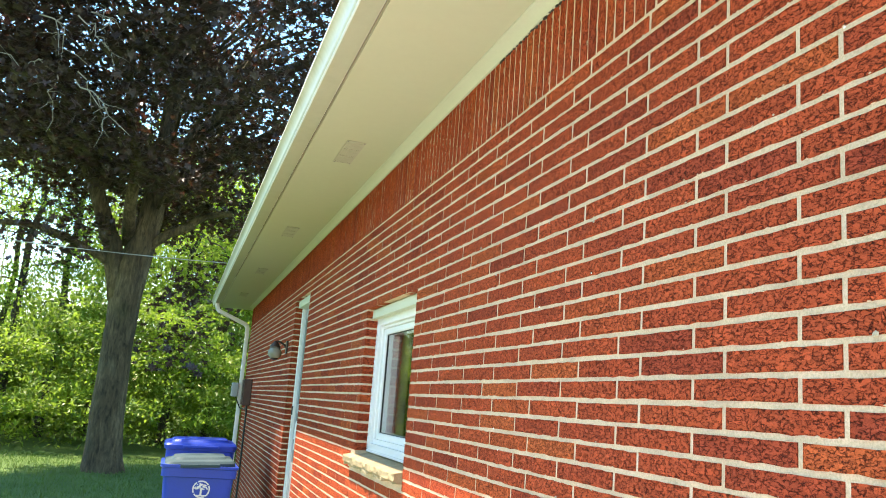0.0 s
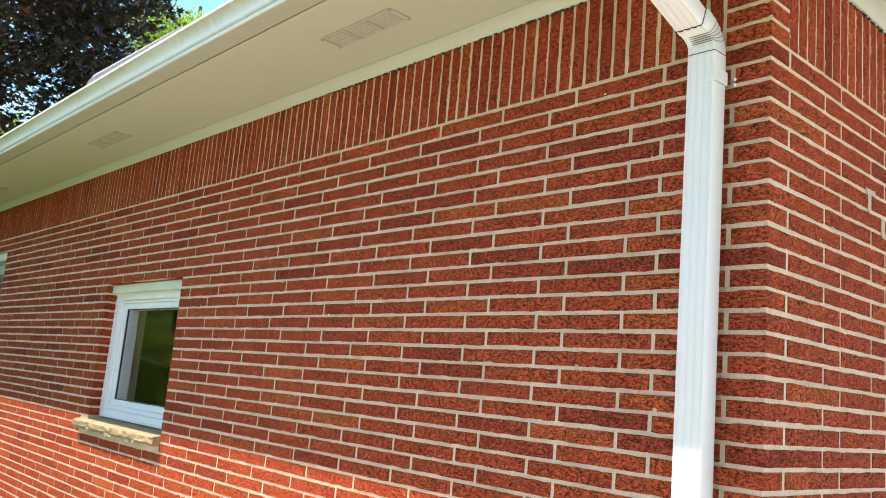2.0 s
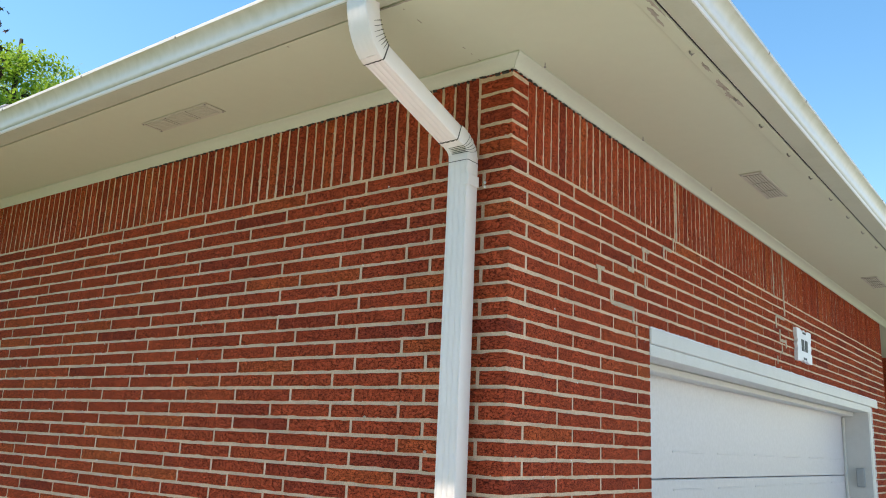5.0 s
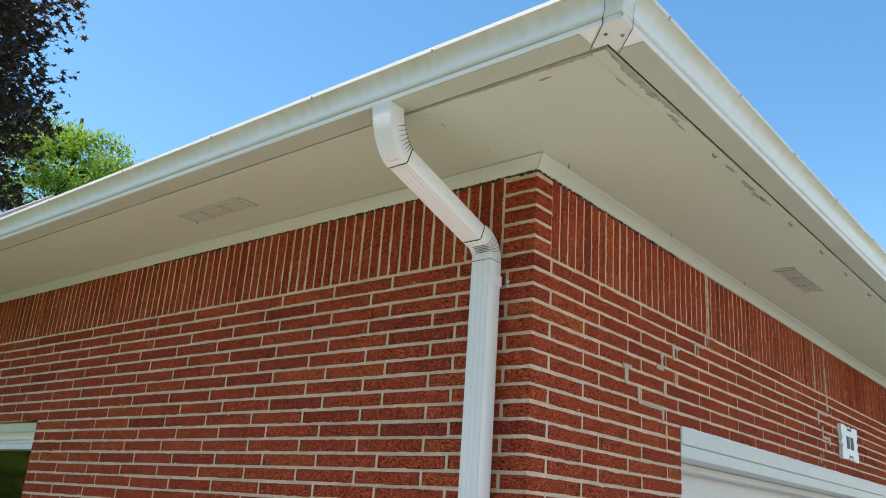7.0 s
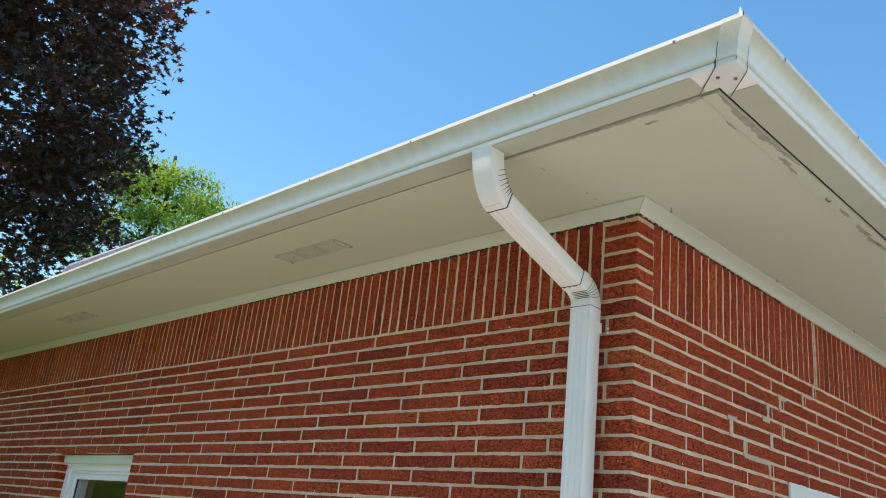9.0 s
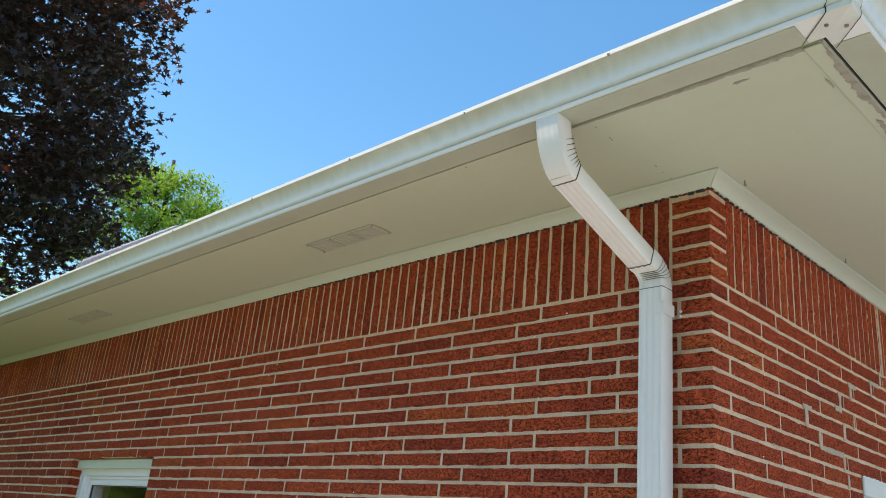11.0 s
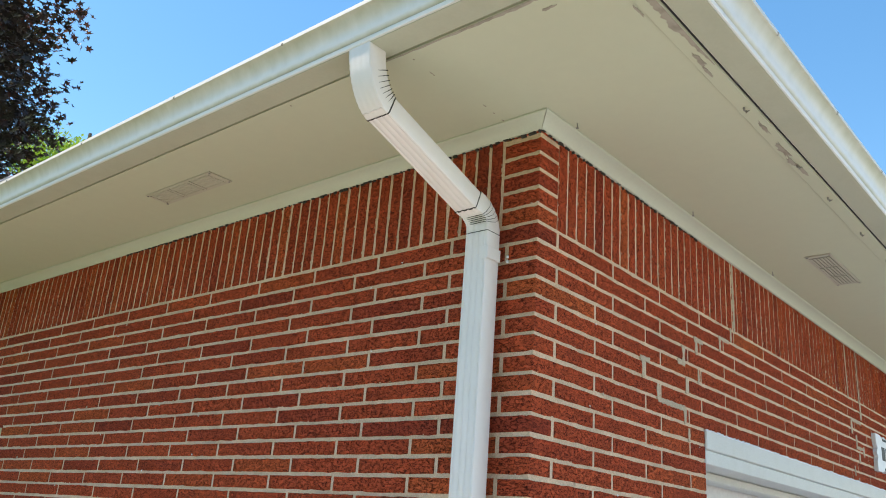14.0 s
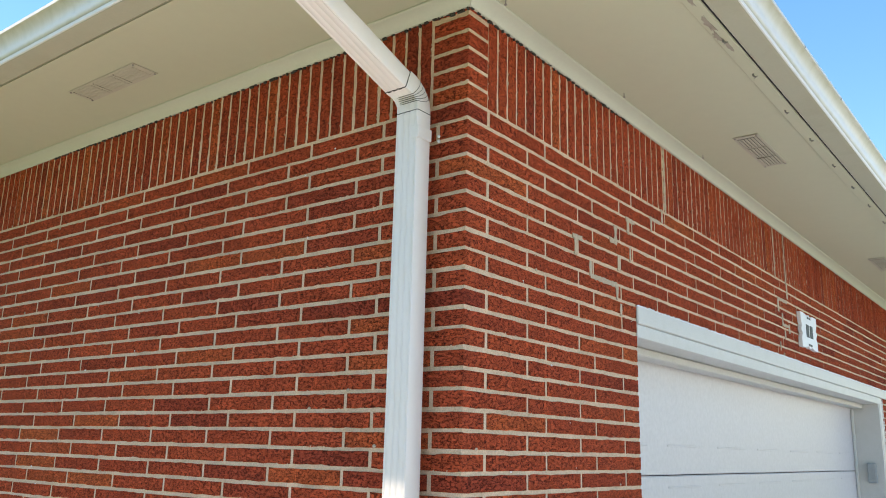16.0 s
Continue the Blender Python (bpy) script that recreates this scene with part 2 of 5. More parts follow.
OLIVE_SHADE = painted("olive_painted_shade", (0.40, 0.38, 0.25), 0.7, (0.2, 0.18, 0.11), 0.5, 14)
STEEL = painted("dull_steel", (0.32, 0.31, 0.29), 0.45, (0.14, 0.1, 0.07), 0.5, 60, 0.7)
ALU = painted("grey_door_enamel", (0.30, 0.315, 0.32), 0.4, (0.3, 0.3, 0.3), 0.2, 5)
BRONZE = painted("dark_bronze", (0.055, 0.035, 0.03), 0.45, (0.1, 0.08, 0.06), 0.4, 30, 0.3)
FROST = painted("seeded_glass", (0.26, 0.24, 0.20), 0.15, (0.3, 0.27, 0.2), 0.3, 18)
BROWNBOX = painted("brown_enamel", (0.075, 0.03, 0.022), 0.5, (0.12, 0.08, 0.06), 0.4, 12)
GREYBOX = painted("grey_plastic", (0.36, 0.38, 0.37), 0.5, (0.25, 0.25, 0.24), 0.3, 14)
RIBGREY = painted("grey_guard_mesh", (0.40, 0.39, 0.44), 0.5, (0.25, 0.25, 0.27), 0.3, 20)
BLACK = painted("black_paint", (0.015, 0.015, 0.015), 0.5, (0.05, 0.05, 0.05), 0.3, 30)
BLUE = painted("blue_polyethylene", (0.003, 0.050, 0.47), 0.45, (0.02, 0.07, 0.33), 0.35, 5, 0.0, 0.1)
GREENGREY = painted("grey_green_polyethylene", (0.05, 0.085, 0.095), 0.6, (0.10, 0.13, 0.14), 0.6, 5)
PRINT = painted("white_print", (0.75, 0.78, 0.82), 0.5, (0.3, 0.35, 0.6), 0.3, 30)
STONE = ground_material("sill_sandstone", [(0.3, (0.22, 0.155, 0.075)), (0.5, (0.33, 0.25, 0.14)), (0.72, (0.42, 0.34, 0.22))], 14, 160, 0.9, 0.006)
SHINGLE = ground_material("roof_shingle", [(0.3, (0.05, 0.05, 0.055)), (0.7, (0.16, 0.155, 0.15))], 5, 300, 0.95, 0.006)
CONCRETE = ground_material("concrete", [(0.3, (0.44, 0.44, 0.43)), (0.7, (0.60, 0.60, 0.59))], 1.5, 160, 0.9, 0.004)
LAWN = ground_material("lawn", [(0.3, (0.045, 0.085, 0.012)), (0.5, (0.075, 0.14, 0.022)), (0.72, (0.13, 0.19, 0.04))], 0.9, 60, 0.95, 0.03)
GRASS = leaf_material("grass_blade", (0.05, 0.11, 0.014), (0.12, 0.21, 0.035), (0.14, 0.24, 0.03), 0.5, 0.3)
BARK = bark_material("maple_bark", (0.035, 0.027, 0.016), (0.21, 0.165, 0.105))
BARK_THIN = bark_material("wood_bark", (0.03, 0.026, 0.02), (0.13, 0.115, 0.09), 2.0)
PURPLE = leaf_material("purple_leaf", (0.024, 0.018, 0.019), (0.072, 0.050, 0.048), (0.24, 0.075, 0.035), 0.40, 0.24)
GREEN = leaf_material("green_leaf", (0.085, 0.175, 0.02), (0.24, 0.38, 0.055), (0.42, 0.60, 0.07), 0.45, 0.5)
ASHGREEN = leaf_material("ash_leaf", (0.10, 0.21, 0.02), (0.23, 0.40, 0.05), (0.40, 0.62, 0.07), 0.45, 0.45)
MIDGREEN = leaf_material("mid_leaf", (0.055, 0.12, 0.015), (0.17, 0.28, 0.04), (0.32, 0.48, 0.05), 0.5, 0.4)
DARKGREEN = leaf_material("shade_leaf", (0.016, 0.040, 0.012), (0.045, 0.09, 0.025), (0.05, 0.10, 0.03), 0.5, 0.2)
GREENGREY.node_tree.nodes["Principled BSDF"].inputs["Specular IOR Level"].default_value = 0.12
GLASS = glass_material("window_glass")
ROOM = painted("room_plaster", (0.05, 0.05, 0.045), 0.9, (0.1, 0.1, 0.1), 0.3, 2)


# ---- mesh helpers ----
def base(name, at=(0, 0, 0), **tags):
    e = new(name)
    e.empty_display_size = 0.1
    e.location = at
    return tagged(e, **tags)


def part(name, bm, mat, parent=None, label="", smooth=False, crisp=0):
    """Links a bmesh, built in world places, as one mesh object under its thing."""
    me = bpy.data.meshes.new(name)
    bm.to_mesh(me)
    bm.free()
    me.materials.append(mat)
    if smooth:
        me.polygons.foreach_set("use_smooth", [True] * len(me.polygons))
        if crisp:
            me.set_sharp_from_angle(angle=radians(crisp))
    ob = new(name, me)
    if parent is not None:
        ob.parent = parent
        if parent.parent is None:
            ob.matrix_parent_inverse = Matrix.Translation(parent.location).inverted()
    return tagged(ob, label=label)


def box(bm, x0, x1, y0, y1, z0, z1, bevel=0.0, segments=1):
    v = [bm.verts.new((x, y, z)) for x in (x0, x1) for y in (y0, y1) for z in (z0, z1)]
    fs = [bm.faces.new([v[i] for i in q]) for q in ((0, 1, 3, 2), (4, 6, 7, 5), (0, 4, 5, 1), (2, 3, 7, 6), (0, 2, 6, 4), (1, 5, 7, 3))]
    if bevel > 0:
        es = list({e for f in fs for e in f.edges})
        bmesh.ops.bevel(bm, geom=es, offset=bevel, segments=segments, profile=0.6, affect="EDGES")
    return bm


def boxed(*args, **kw):
    return box(bmesh.new(), *args, **kw)


def tube(bm, points, radii, sides=10, cap=True):
    """A round tube along points."""
    rings = []
    pts = [Vector(p) for p in points]
    side = None
    for i, p in enumerate(pts):
        d = (pts[min(i + 1, len(pts) - 1)] - pts[max(i - 1, 0)]).normalized()
        if side is None:
            side = d.orthogonal().normalized()
        side = (side - d * side.dot(d)).normalized()
        up = d.cross(side)
        r = radii[i] if isinstance(radii, (list, tuple)) else radii
        rings.append([bm.verts.new(p + (side * math.cos(a) + up * math.sin(a)) * r) for a in (2 * math.pi * k / sides for k in range(sides))])
    for a, b in zip(rings, rings[1:]):
        for k in range(sides):
            bm.faces.new((a[k], a[(k + 1) % sides], b[(k + 1) % sides], b[k]))
    if cap:
        bm.faces.new(rings[0][::-1])
        bm.faces.new(rings[-1])
    return bm


def lathe(bm, centre, profile, sides=20):
    """Turns a profile of (radius, height) round the upright through centre."""
    cx, cy, cz = centre
    rings = [[bm.verts.new((cx + r * math.cos(a), cy + r * math.sin(a), cz + h)) for a in (2 * math.pi * k / sides for k in range(sides))] for r, h in profile]
    for a, b in zip(rings, rings[1:]):
        for k in range(sides):
            bm.faces.new((a[k], a[(k + 1) % sides], b[(k + 1) % sides], b[k]))
    bm.faces.new(rings[0][::-1])
    bm.faces.new(rings[-1])
    return bm


def loft(bm, sections, closed=True, caps=True):
    """Skins a row of sections, each a list of as many points."""
    rings = [[bm.verts.new(p) for p in s] for s in sections]
    n = len(rings[0])
    for a, b in zip(rings, rings[1:]):
        for k in range(n if closed else n - 1):
            bm.faces.new((a[k], a[(k + 1) % n], b[(k + 1) % n], b[k]))
    if caps and closed:
        bm.faces.new(rings[0][::-1])
        bm.faces.new(rings[-1])
    return bm


def from_data(name, verts, faces, mat, parent=None, label="", smooth=False):
    me = bpy.data.meshes.new(name)
    me.from_pydata(verts, [], faces)
    me.materials.append(mat)
    if smooth:
        me.polygons.foreach_set("use_smooth", [True] * len(me.polygons))
    ob = new(name, me)
    if parent is not None:
        ob.parent = parent
        ob.matrix_parent_inverse = Matrix.Translation(parent.location).inverted()
    return tagged(ob, label=label)


# ---- the plan ----
COURSE, MODULE, JOINT, HEAD = 0.0508, 0.3010, 0.0113, 0.0128
Z_SOLDIER = 2.62                   # joint under the soldier course
Z_TRIM, Z_SOFFIT = 2.889, 2.918
DEPTH = 0.092                      # a brick's depth
WEST_END, SOUTH_END = 12.17, 5.88  # lengths of the two walls
FACE = 0.0018                      # how far the mortar lies behind the brick faces
WIN = (3.07, 4.07, 1.404, 2.163)   # window opening along the west wall
DOOR = (6.36, 7.20, 0.50, 2.518)
SOLDIER_W = 0.1243                 # where the soldier course begins on the west wall
GAR = (1.016, 5.16, 0.0, 2.2136)   # garage opening along the south wall
EAVE_W, EAVE_S = -0.478, -0.515    # fascia faces

# ---- ground ----
bm = bmesh.new()
R = 900
for x0, x1, y0, y1 in ((-R, R, -R, R),):
    bm.faces.new([bm.verts.new(p) for p in ((x0, y0, 0), (x1, y0, 0), (x1, y1, 0), (x0, y1, 0))])
tagged(part("ground", bm, LAWN), label="mown green lawn in sun and tree shade", category="lawn", kind="structure")
# driveway and apron are unseen; pale concrete added to bounce light up
tagged(part("driveway", boxed(-3.6, 9.0, -14.0, -0.02, -0.12, 0.012, bevel=0.01), CONCRETE), label="unseen driveway before the garage, pale grey concrete that bounces light", category="driveway", kind="structure")
tagged(part("pavement", boxed(-3.6, -0.05, -0.02, 3.2, -0.12, 0.010, bevel=0.01), CONCRETE), label="unseen pale grey concrete apron added to bounce light at the side wall", category="pavement", kind="structure")
tagged(part("stepping_slab", boxed(-2.05, -1.15, 10.6, 12.3, -0.06, 0.03, bevel=0.012), CONCRETE), label="grey concrete stepping slab set in the lawn", category="slab")


# ---- walls ----
def wall_core(name, pieces, label):
    b = bmesh.new()
    for p in pieces:
        box(b, *p)
    return tagged(part(name, b, MORTAR), label=label, category="wall", kind="structure")


T = 0.26
g = FACE
wall_west = wall_core("wall_west", [
    (g, T, g, WIN[0] - g, 0, Z_SOFFIT), (g, T, WIN[0] - g, WIN[1] + g, 0, WIN[2] - 0.075), (g, T, WIN[0] - g, WIN[1] + g, WIN[3] + 0.006, Z_SOFFIT),
    (g, T, WIN[1] + g, DOOR[0] - g, 0, Z_SOFFIT), (g, T, DOOR[0] - g, DOOR[1] + g, 0, DOOR[2] - 0.02), (g, T, DOOR[0] - g, DOOR[1] + g, DOOR[3] + 0.006, Z_SOFFIT),
    (g, T, DOOR[1] + g, WEST_END - g, 0, Z_SOFFIT)], "red rug-faced brick wall with pale mortar joints")
wall_south = wall_core("wall_south", [
    (T, GAR[0] - g, g, T, 0, Z_SOFFIT), (GAR[0] - g, GAR[1] + 0.10, g, T, GAR[3] + 0.004, Z_SOFFIT), (GAR[1] + 0.10, SOUTH_END - g, g, T, 0, Z_SOFFIT)],
    "red rug-faced brick wall round the garage door")

_brick_meshes = {}


def brick_mesh(dx, dy, dz, kind):
    """A brick with chamfered, slightly uneven edges, centred on its own origin."""
    key = (round(dx, 3), round(dy, 3), round(dz, 3), kind)
    if key in _brick_meshes:
        return _brick_meshes[key]
    rnd = random.Random(hash(key) % 9973)
    vs, fs = brick_shape(dx, dy, dz, rnd)
    me = bpy.data.meshes.new("brick")
    me.from_pydata(vs, [], fs)
    me.materials.append(BRICK)
    _brick_meshes[key] = me
    return me


def brick_shape(dx, dy, dz, rnd):
    """A brick about its own centre, with a ragged front edge; it faces -x where it is deep in x, else -y."""
    faces_x = abs(dx - DEPTH) < 1e-6 and abs(dy - DEPTH) > 1e-6
    w, h = (dy if faces_x else dx), dz
    n = 10
    out = []
    across, upward = (n, 1) if w > h else (1, n)

    def jag():
        return rnd.choice((0.6, 0.7, 1.7)) * rnd.uniform(-0.0016, 0.0011)
    for k in range(across):
        out.append((-w / 2 + w * k / across, -h / 2 + (jag() if k else 0)))
    for k in range(upward):
        out.append((w / 2 + (jag() if k else 0), -h / 2 + h * k / upward))
    for k in range(across):
        out.append((w / 2 - w * k / across, h / 2 + (jag() if k else 0)))
    for k in range(upward):
        out.append((-w / 2 + (jag() if k else 0), h / 2 - h * k / upward))
    m = len(out)
    front = [(u, -DEPTH / 2 + rnd.uniform(-0.0004, 0.0004), v) for u, v in out]
    rear = [(u, DEPTH / 2, v) for u, v in out]
    vs = front + rear
    fs = [list(range(m))] + [[i, i + m, (i + 1) % m + m, (i + 1) % m] for i in range(m)]
    if faces_x:
        vs = [(d, u, v) for u, d, v in vs]
        fs = [f[::-1] for f in fs]
    return vs, fs


def courses(length, openings, phase, module, z_low=0.0):
    """Brick spans (s0, s1, z centre) of a running bond with a third's lap."""
    out = []
    k = 0
    while True:
        z = Z_SOLDIER - (k + 0.5) * COURSE
        if z - COURSE / 2 < z_low - 0.02:
            break
        joints = []
        s = module if (k + phase) % 2 == 0 else module / 3
        begin = 0.0 if (k + phase) % 2 == 0 else module / 3
        edge = begin
        spans = []
        while edge < length - 0.02:
            nxt = min(s, length)
            if nxt > edge + 0.02:
                spans.append((edge if edge == 0.0 else edge + HEAD / 2, nxt - HEAD / 2 if nxt < length else length))
            edge, s = nxt, nxt + module
        row = []
        for a, b in spans:
            pieces = [(a, b)]
            for o0, o1, oz0, oz1 in openings:
                if oz0 - 0.004 < z < oz1 + 0.004:
                    cut = []
                    for p, q in pieces:
                        if q <= o0 or p >= o1:
                            cut.append((p, q))
                        else:
                            if p < o0:
                                cut.append((p, o0))
                            if q > o1:
                                cut.append((o1, q))
                    pieces = cut
            row += [[p, q] for p, q in pieces if q - p > 0.045]
        for o0, o1, oz0, oz1 in openings:
            if oz0 - 0.004 < z < oz1 + 0.004:
                after = [r for r in row if r[0] >= o1 - 1e-6]
                before = [r for r in row if r[1] <= o0 + 1e-6]
                if after:
                    min(after)[0] = o1
                if before:
                    max(before)[1] = o0
        out += [(p, q, z, COURSE - JOINT) for p, q in row]
        k += 1
    return out


def soldiers(start, length, pitch, seed):
    rnd = random.Random(seed)
    out = []
    s = start
    top = Z_SOFFIT - 0.004
    while s + pitch < length + 0.005:
        a_, b_ = rnd.uniform(0.0040, 0.0070), rnd.uniform(0.0040, 0.0070)
        out.append((s + a_, min(s + pitch, length) - b_, (Z_SOLDIER + JOINT / 2 + top) / 2, top - Z_SOLDIER - JOINT / 2))
        s += pitch
    return out


# ---- soffit, trim, fascia, roof ----
bm = bmesh.new()
box(bm, EAVE_W + 0.011, 0.0, EAVE_S + 0.006, WEST_END + 0.48, Z_SOFFIT, Z_SOFFIT + 0.012)
box(bm, 0.0, 9.2, EAVE_S + 0.006, 0.0, Z_SOFFIT, Z_SOFFIT + 0.012)
box(bm, SOUTH_END, 9.2, 0.0, 1.6, Z_SOFFIT, Z_SOFFIT + 0.012)
box(bm, 0.0, 9.2, WEST_END, WEST_END + 0.48, Z_SOFFIT, Z_SOFFIT + 0.012)
tagged(part("ceiling", bm, SOFFIT), label="cream-painted flat soffit under the eaves", category="soffit", kind="structure")


def cove(name, along, start, stop, label):
    """A small cove moulding where the soffit meets the bricks."""
    prof = [(0.0, Z_TRIM), (0.009, Z_TRIM), (0.013, Z_TRIM + 0.0035), (0.020, Z_TRIM + 0.0095), (0.029, Z_TRIM + 0.0150), (0.039, Z_TRIM + 0.0195), (0.049, Z_TRIM + 0.0225), (0.053, Z_TRIM + 0.0230), (0.055, Z_TRIM + 0.0245), (0.055, Z_SOFFIT - 0.001), (0.0, Z_SOFFIT - 0.001)]
    secs = []
    for s, end in ((start, 0), (stop, 1)):
        sec = []
        for d, z in prof:
            q = s - d if (start < 0.1 and end == 0) else s
            sec.append((-d - 0.001, q, z) if along == "y" else (q, -d - 0.001, z))
        secs.append(sec if along == "y" else sec)
    b = loft(bmesh.new(), secs)
    bmesh.ops.recalc_face_normals(b, faces=b.faces)
    return tagged(part(name, b, TRIM, smooth=True, crisp=32), label=label, category="moulding", kind="structure")


# black dashes stand in for the shaded jagged gap between cove and bricks
def gap_dashes(along, start, stop, seed):
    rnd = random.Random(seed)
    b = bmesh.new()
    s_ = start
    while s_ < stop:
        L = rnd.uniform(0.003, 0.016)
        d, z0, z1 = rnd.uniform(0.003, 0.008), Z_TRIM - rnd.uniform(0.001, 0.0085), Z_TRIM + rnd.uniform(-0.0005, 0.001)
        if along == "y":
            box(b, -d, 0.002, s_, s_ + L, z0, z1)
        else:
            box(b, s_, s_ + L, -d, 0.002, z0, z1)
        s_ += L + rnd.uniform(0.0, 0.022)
    return tagged(part("trim", b, GRIME_AND_GAPS), label="ragged black dashes painting the dark gap under the cove moulding", category="dirt", kind="structure")


gap_dashes("y", 0.0, 2.2, 1)
gap_dashes("x", 0.0, 1.0, 2)
cove("trim", "y", 0.0, WEST_END, "cream-painted cove moulding under the side eave")
cove("trim", "x", 0.0, 9.2, "cream-painted cove moulding under the front eave")

bm = bmesh.new()
box(bm, EAVE_W, EAVE_W + 0.02, EAVE_S, WEST_END + 0.5, Z_SOFFIT + 0.0125, Z_SOFFIT + 0.13)
box(bm, EAVE_W + 0.02, 9.2, EAVE_S, EAVE_S + 0.02, Z_SOFFIT + 0.0125, Z_SOFFIT + 0.13)
box(bm, EAVE_W + 0.02, 9.2, WEST_END + 0.48, WEST_END + 0.5, Z_SOFFIT + 0.012, Z_SOFFIT + 0.13)
tagged(part("fascia", bm, TRIM), label="cream fascia board behind the gutter", category="fascia", kind="structure")

X0, X1, Y0, Y1, ZR = EAVE_W - 0.02, 9.4, EAVE_S - 0.02, WEST_END + 0.55, Z_SOFFIT + 0.135
bm = bmesh.new()
half = (X1 - X0) / 2
zr = ZR + half * 0.30
a = [bm.verts.new(p) for p in ((X0, Y0, ZR), (X1, Y0, ZR), (X1, Y1, ZR), (X0, Y1, ZR), (X0 + half, Y0 + half, zr), (X0 + half, Y1 - half, zr))]
for q in ((0, 1, 4), (1, 2, 5, 4), (2, 3, 5), (3, 0, 4, 5), (3, 2, 1, 0)):
    bm.faces.new([a[i] for i in q])
bmesh.ops.recalc_face_normals(bm, faces=bm.faces)
tagged(part("roof", bm, SHINGLE), label="low hipped roof with dark grey asphalt shingles", category="roof", kind="structure")

# closing walls, floor and the recess beyond the garage
tagged(part("wall_recess", boxed(SOUTH_END - T, SOUTH_END - g, T, 1.6, 0, Z_SOFFIT), MORTAR), label="brick return wall of the entrance recess", category="wall", kind="structure")
tagged(part("wall_entrance", boxed(SOUTH_END - T, 9.0, 1.6, 1.8, 0, Z_SOFFIT), BRICK_MASS), label="shaded brick wall inside the entrance recess", category="wall", kind="structure")
tagged(part("wall_porch", boxed(8.8, 9.0, 0.0, 1.6, 0, Z_SOFFIT), BRICK_MASS), label="shaded brick wall at the far side of the entrance recess", category="wall", kind="structure")
tagged(part("wall_east", boxed(8.8, 9.0, 1.8, WEST_END, 0, Z_SOFFIT), MORTAR), label="plain far brick wall of the house", category="wall", kind="structure")
tagged(part("wall_north", boxed(T, 9.0, WEST_END - T, WEST_END - 0.008, 0, Z_SOFFIT), MORTAR), label="plain rear brick wall of the house", category="wall", kind="structure")
tagged(part("floor", boxed(T, 8.8, T, WEST_END - T, 0.0, 0.02), CONCRETE), label="bare concrete floor inside the house", category="floor", kind="structure")
tagged(part("wall_partition", boxed(2.4, 2.5, T + 0.01, WEST_END - T - 0.01, 0.02, Z_SOFFIT), ROOM), label="dim plain partition inside the house", category="wall", kind="structure")

# ---- gutters ----
PROFILE = [(0.0, 0.091), (0.0, 0.0), (0.074, 0.0), (0.0785, 0.0012), (0.0800, 0.004), (0.0800, 0.0125), (0.0752, 0.0136), (0.0770, 0.0150), (0.0805, 0.0172), (0.0832, 0.0203),
           (0.0848, 0.0245), (0.0856, 0.0300), (0.0862, 0.0360), (0.0872, 0.0420), (0.0888, 0.0480), (0.0911, 0.0540), (0.0942, 0.0600), (0.0978, 0.0655), (0.1018, 0.0705), (0.1060, 0.0750), (0.1095, 0.0778),
           (0.1125, 0.0788), (0.1135, 0.0800), (0.1135, 0.0905), (0.1125, 0.0915), (0.096, 0.0915), (0.096, 0.085), (0.092, 0.060), (0.078, 0.030), (0.070, 0.004), (0.003, 0.003), (0.003, 0.091)]
Z_GUT = 2.914


def gutter(along, start, stop, mitre, label):
    th = base("gutter", (EAVE_W - 0.06, start, Z_GUT) if along == "y" else (start, EAVE_S - 0.06, Z_GUT), label=label, category="gutter")
    secs = []
    for s, end in ((start, 0), (stop, 1)):
        sec = []
        for d, z in PROFILE:
            q = s - d if (mitre and end == 0) else s
            sec.append((EAVE_W - 0.002 - d, q, Z_GUT + z) if along == "y" else (q, EAVE_S - 0.002 - d, Z_GUT + z))
        secs.append(sec)
    b = loft(bmesh.new(), secs)
    bmesh.ops.recalc_face_normals(b, faces=b.faces)
    part("trough", b, GUTTER, th, smooth=True, crisp=38)
    return th


gutter_w = gutter("y", EAVE_S - 0.002, WEST_END + 0.52, True, "white enamelled ogee gutter along the side eave")
gutter_s = gutter("x", EAVE_W - 0.002, 9.2, True, "white enamelled ogee gutter along the front eave")
# thin strips under the troughs, duller and darker than the gutter enamel
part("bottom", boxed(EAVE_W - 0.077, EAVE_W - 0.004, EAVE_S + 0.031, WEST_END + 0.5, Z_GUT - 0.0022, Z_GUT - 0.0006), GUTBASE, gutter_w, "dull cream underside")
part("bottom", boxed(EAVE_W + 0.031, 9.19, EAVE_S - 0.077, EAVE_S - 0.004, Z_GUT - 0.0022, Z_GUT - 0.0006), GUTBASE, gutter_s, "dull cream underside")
# hanger screw heads on the lips, and the corner mitre with its sealant
for y in (-0.465, -0.057, 0.42, 0.93, 1.5, 2.1, 2.7, 3.3, 3.9, 4.5, 5.1, 5.7, 6.3):
    b = bmesh.new()
    bmesh.ops.create_uvsphere(b, u_segments=8, v_segments=6, radius=0.0055, matrix=Matrix.Translation((EAVE_W - 0.1125, y, Z_GUT + 0.083)))
    part("screw", b, STEEL, gutter_w)
for x in (-0.385, 0.063, 0.52, 0.97, 1.46, 1.94, 2.4, 2.9, 3.4):
    b = bmesh.new()
    bmesh.ops.create_uvsphere(b, u_segments=8, v_segments=6, radius=0.0055, matrix=Matrix.Translation((x, EAVE_S - 0.1125, Z_GUT + 0.083)))
    part("screw", b, STEEL, gutter_s)

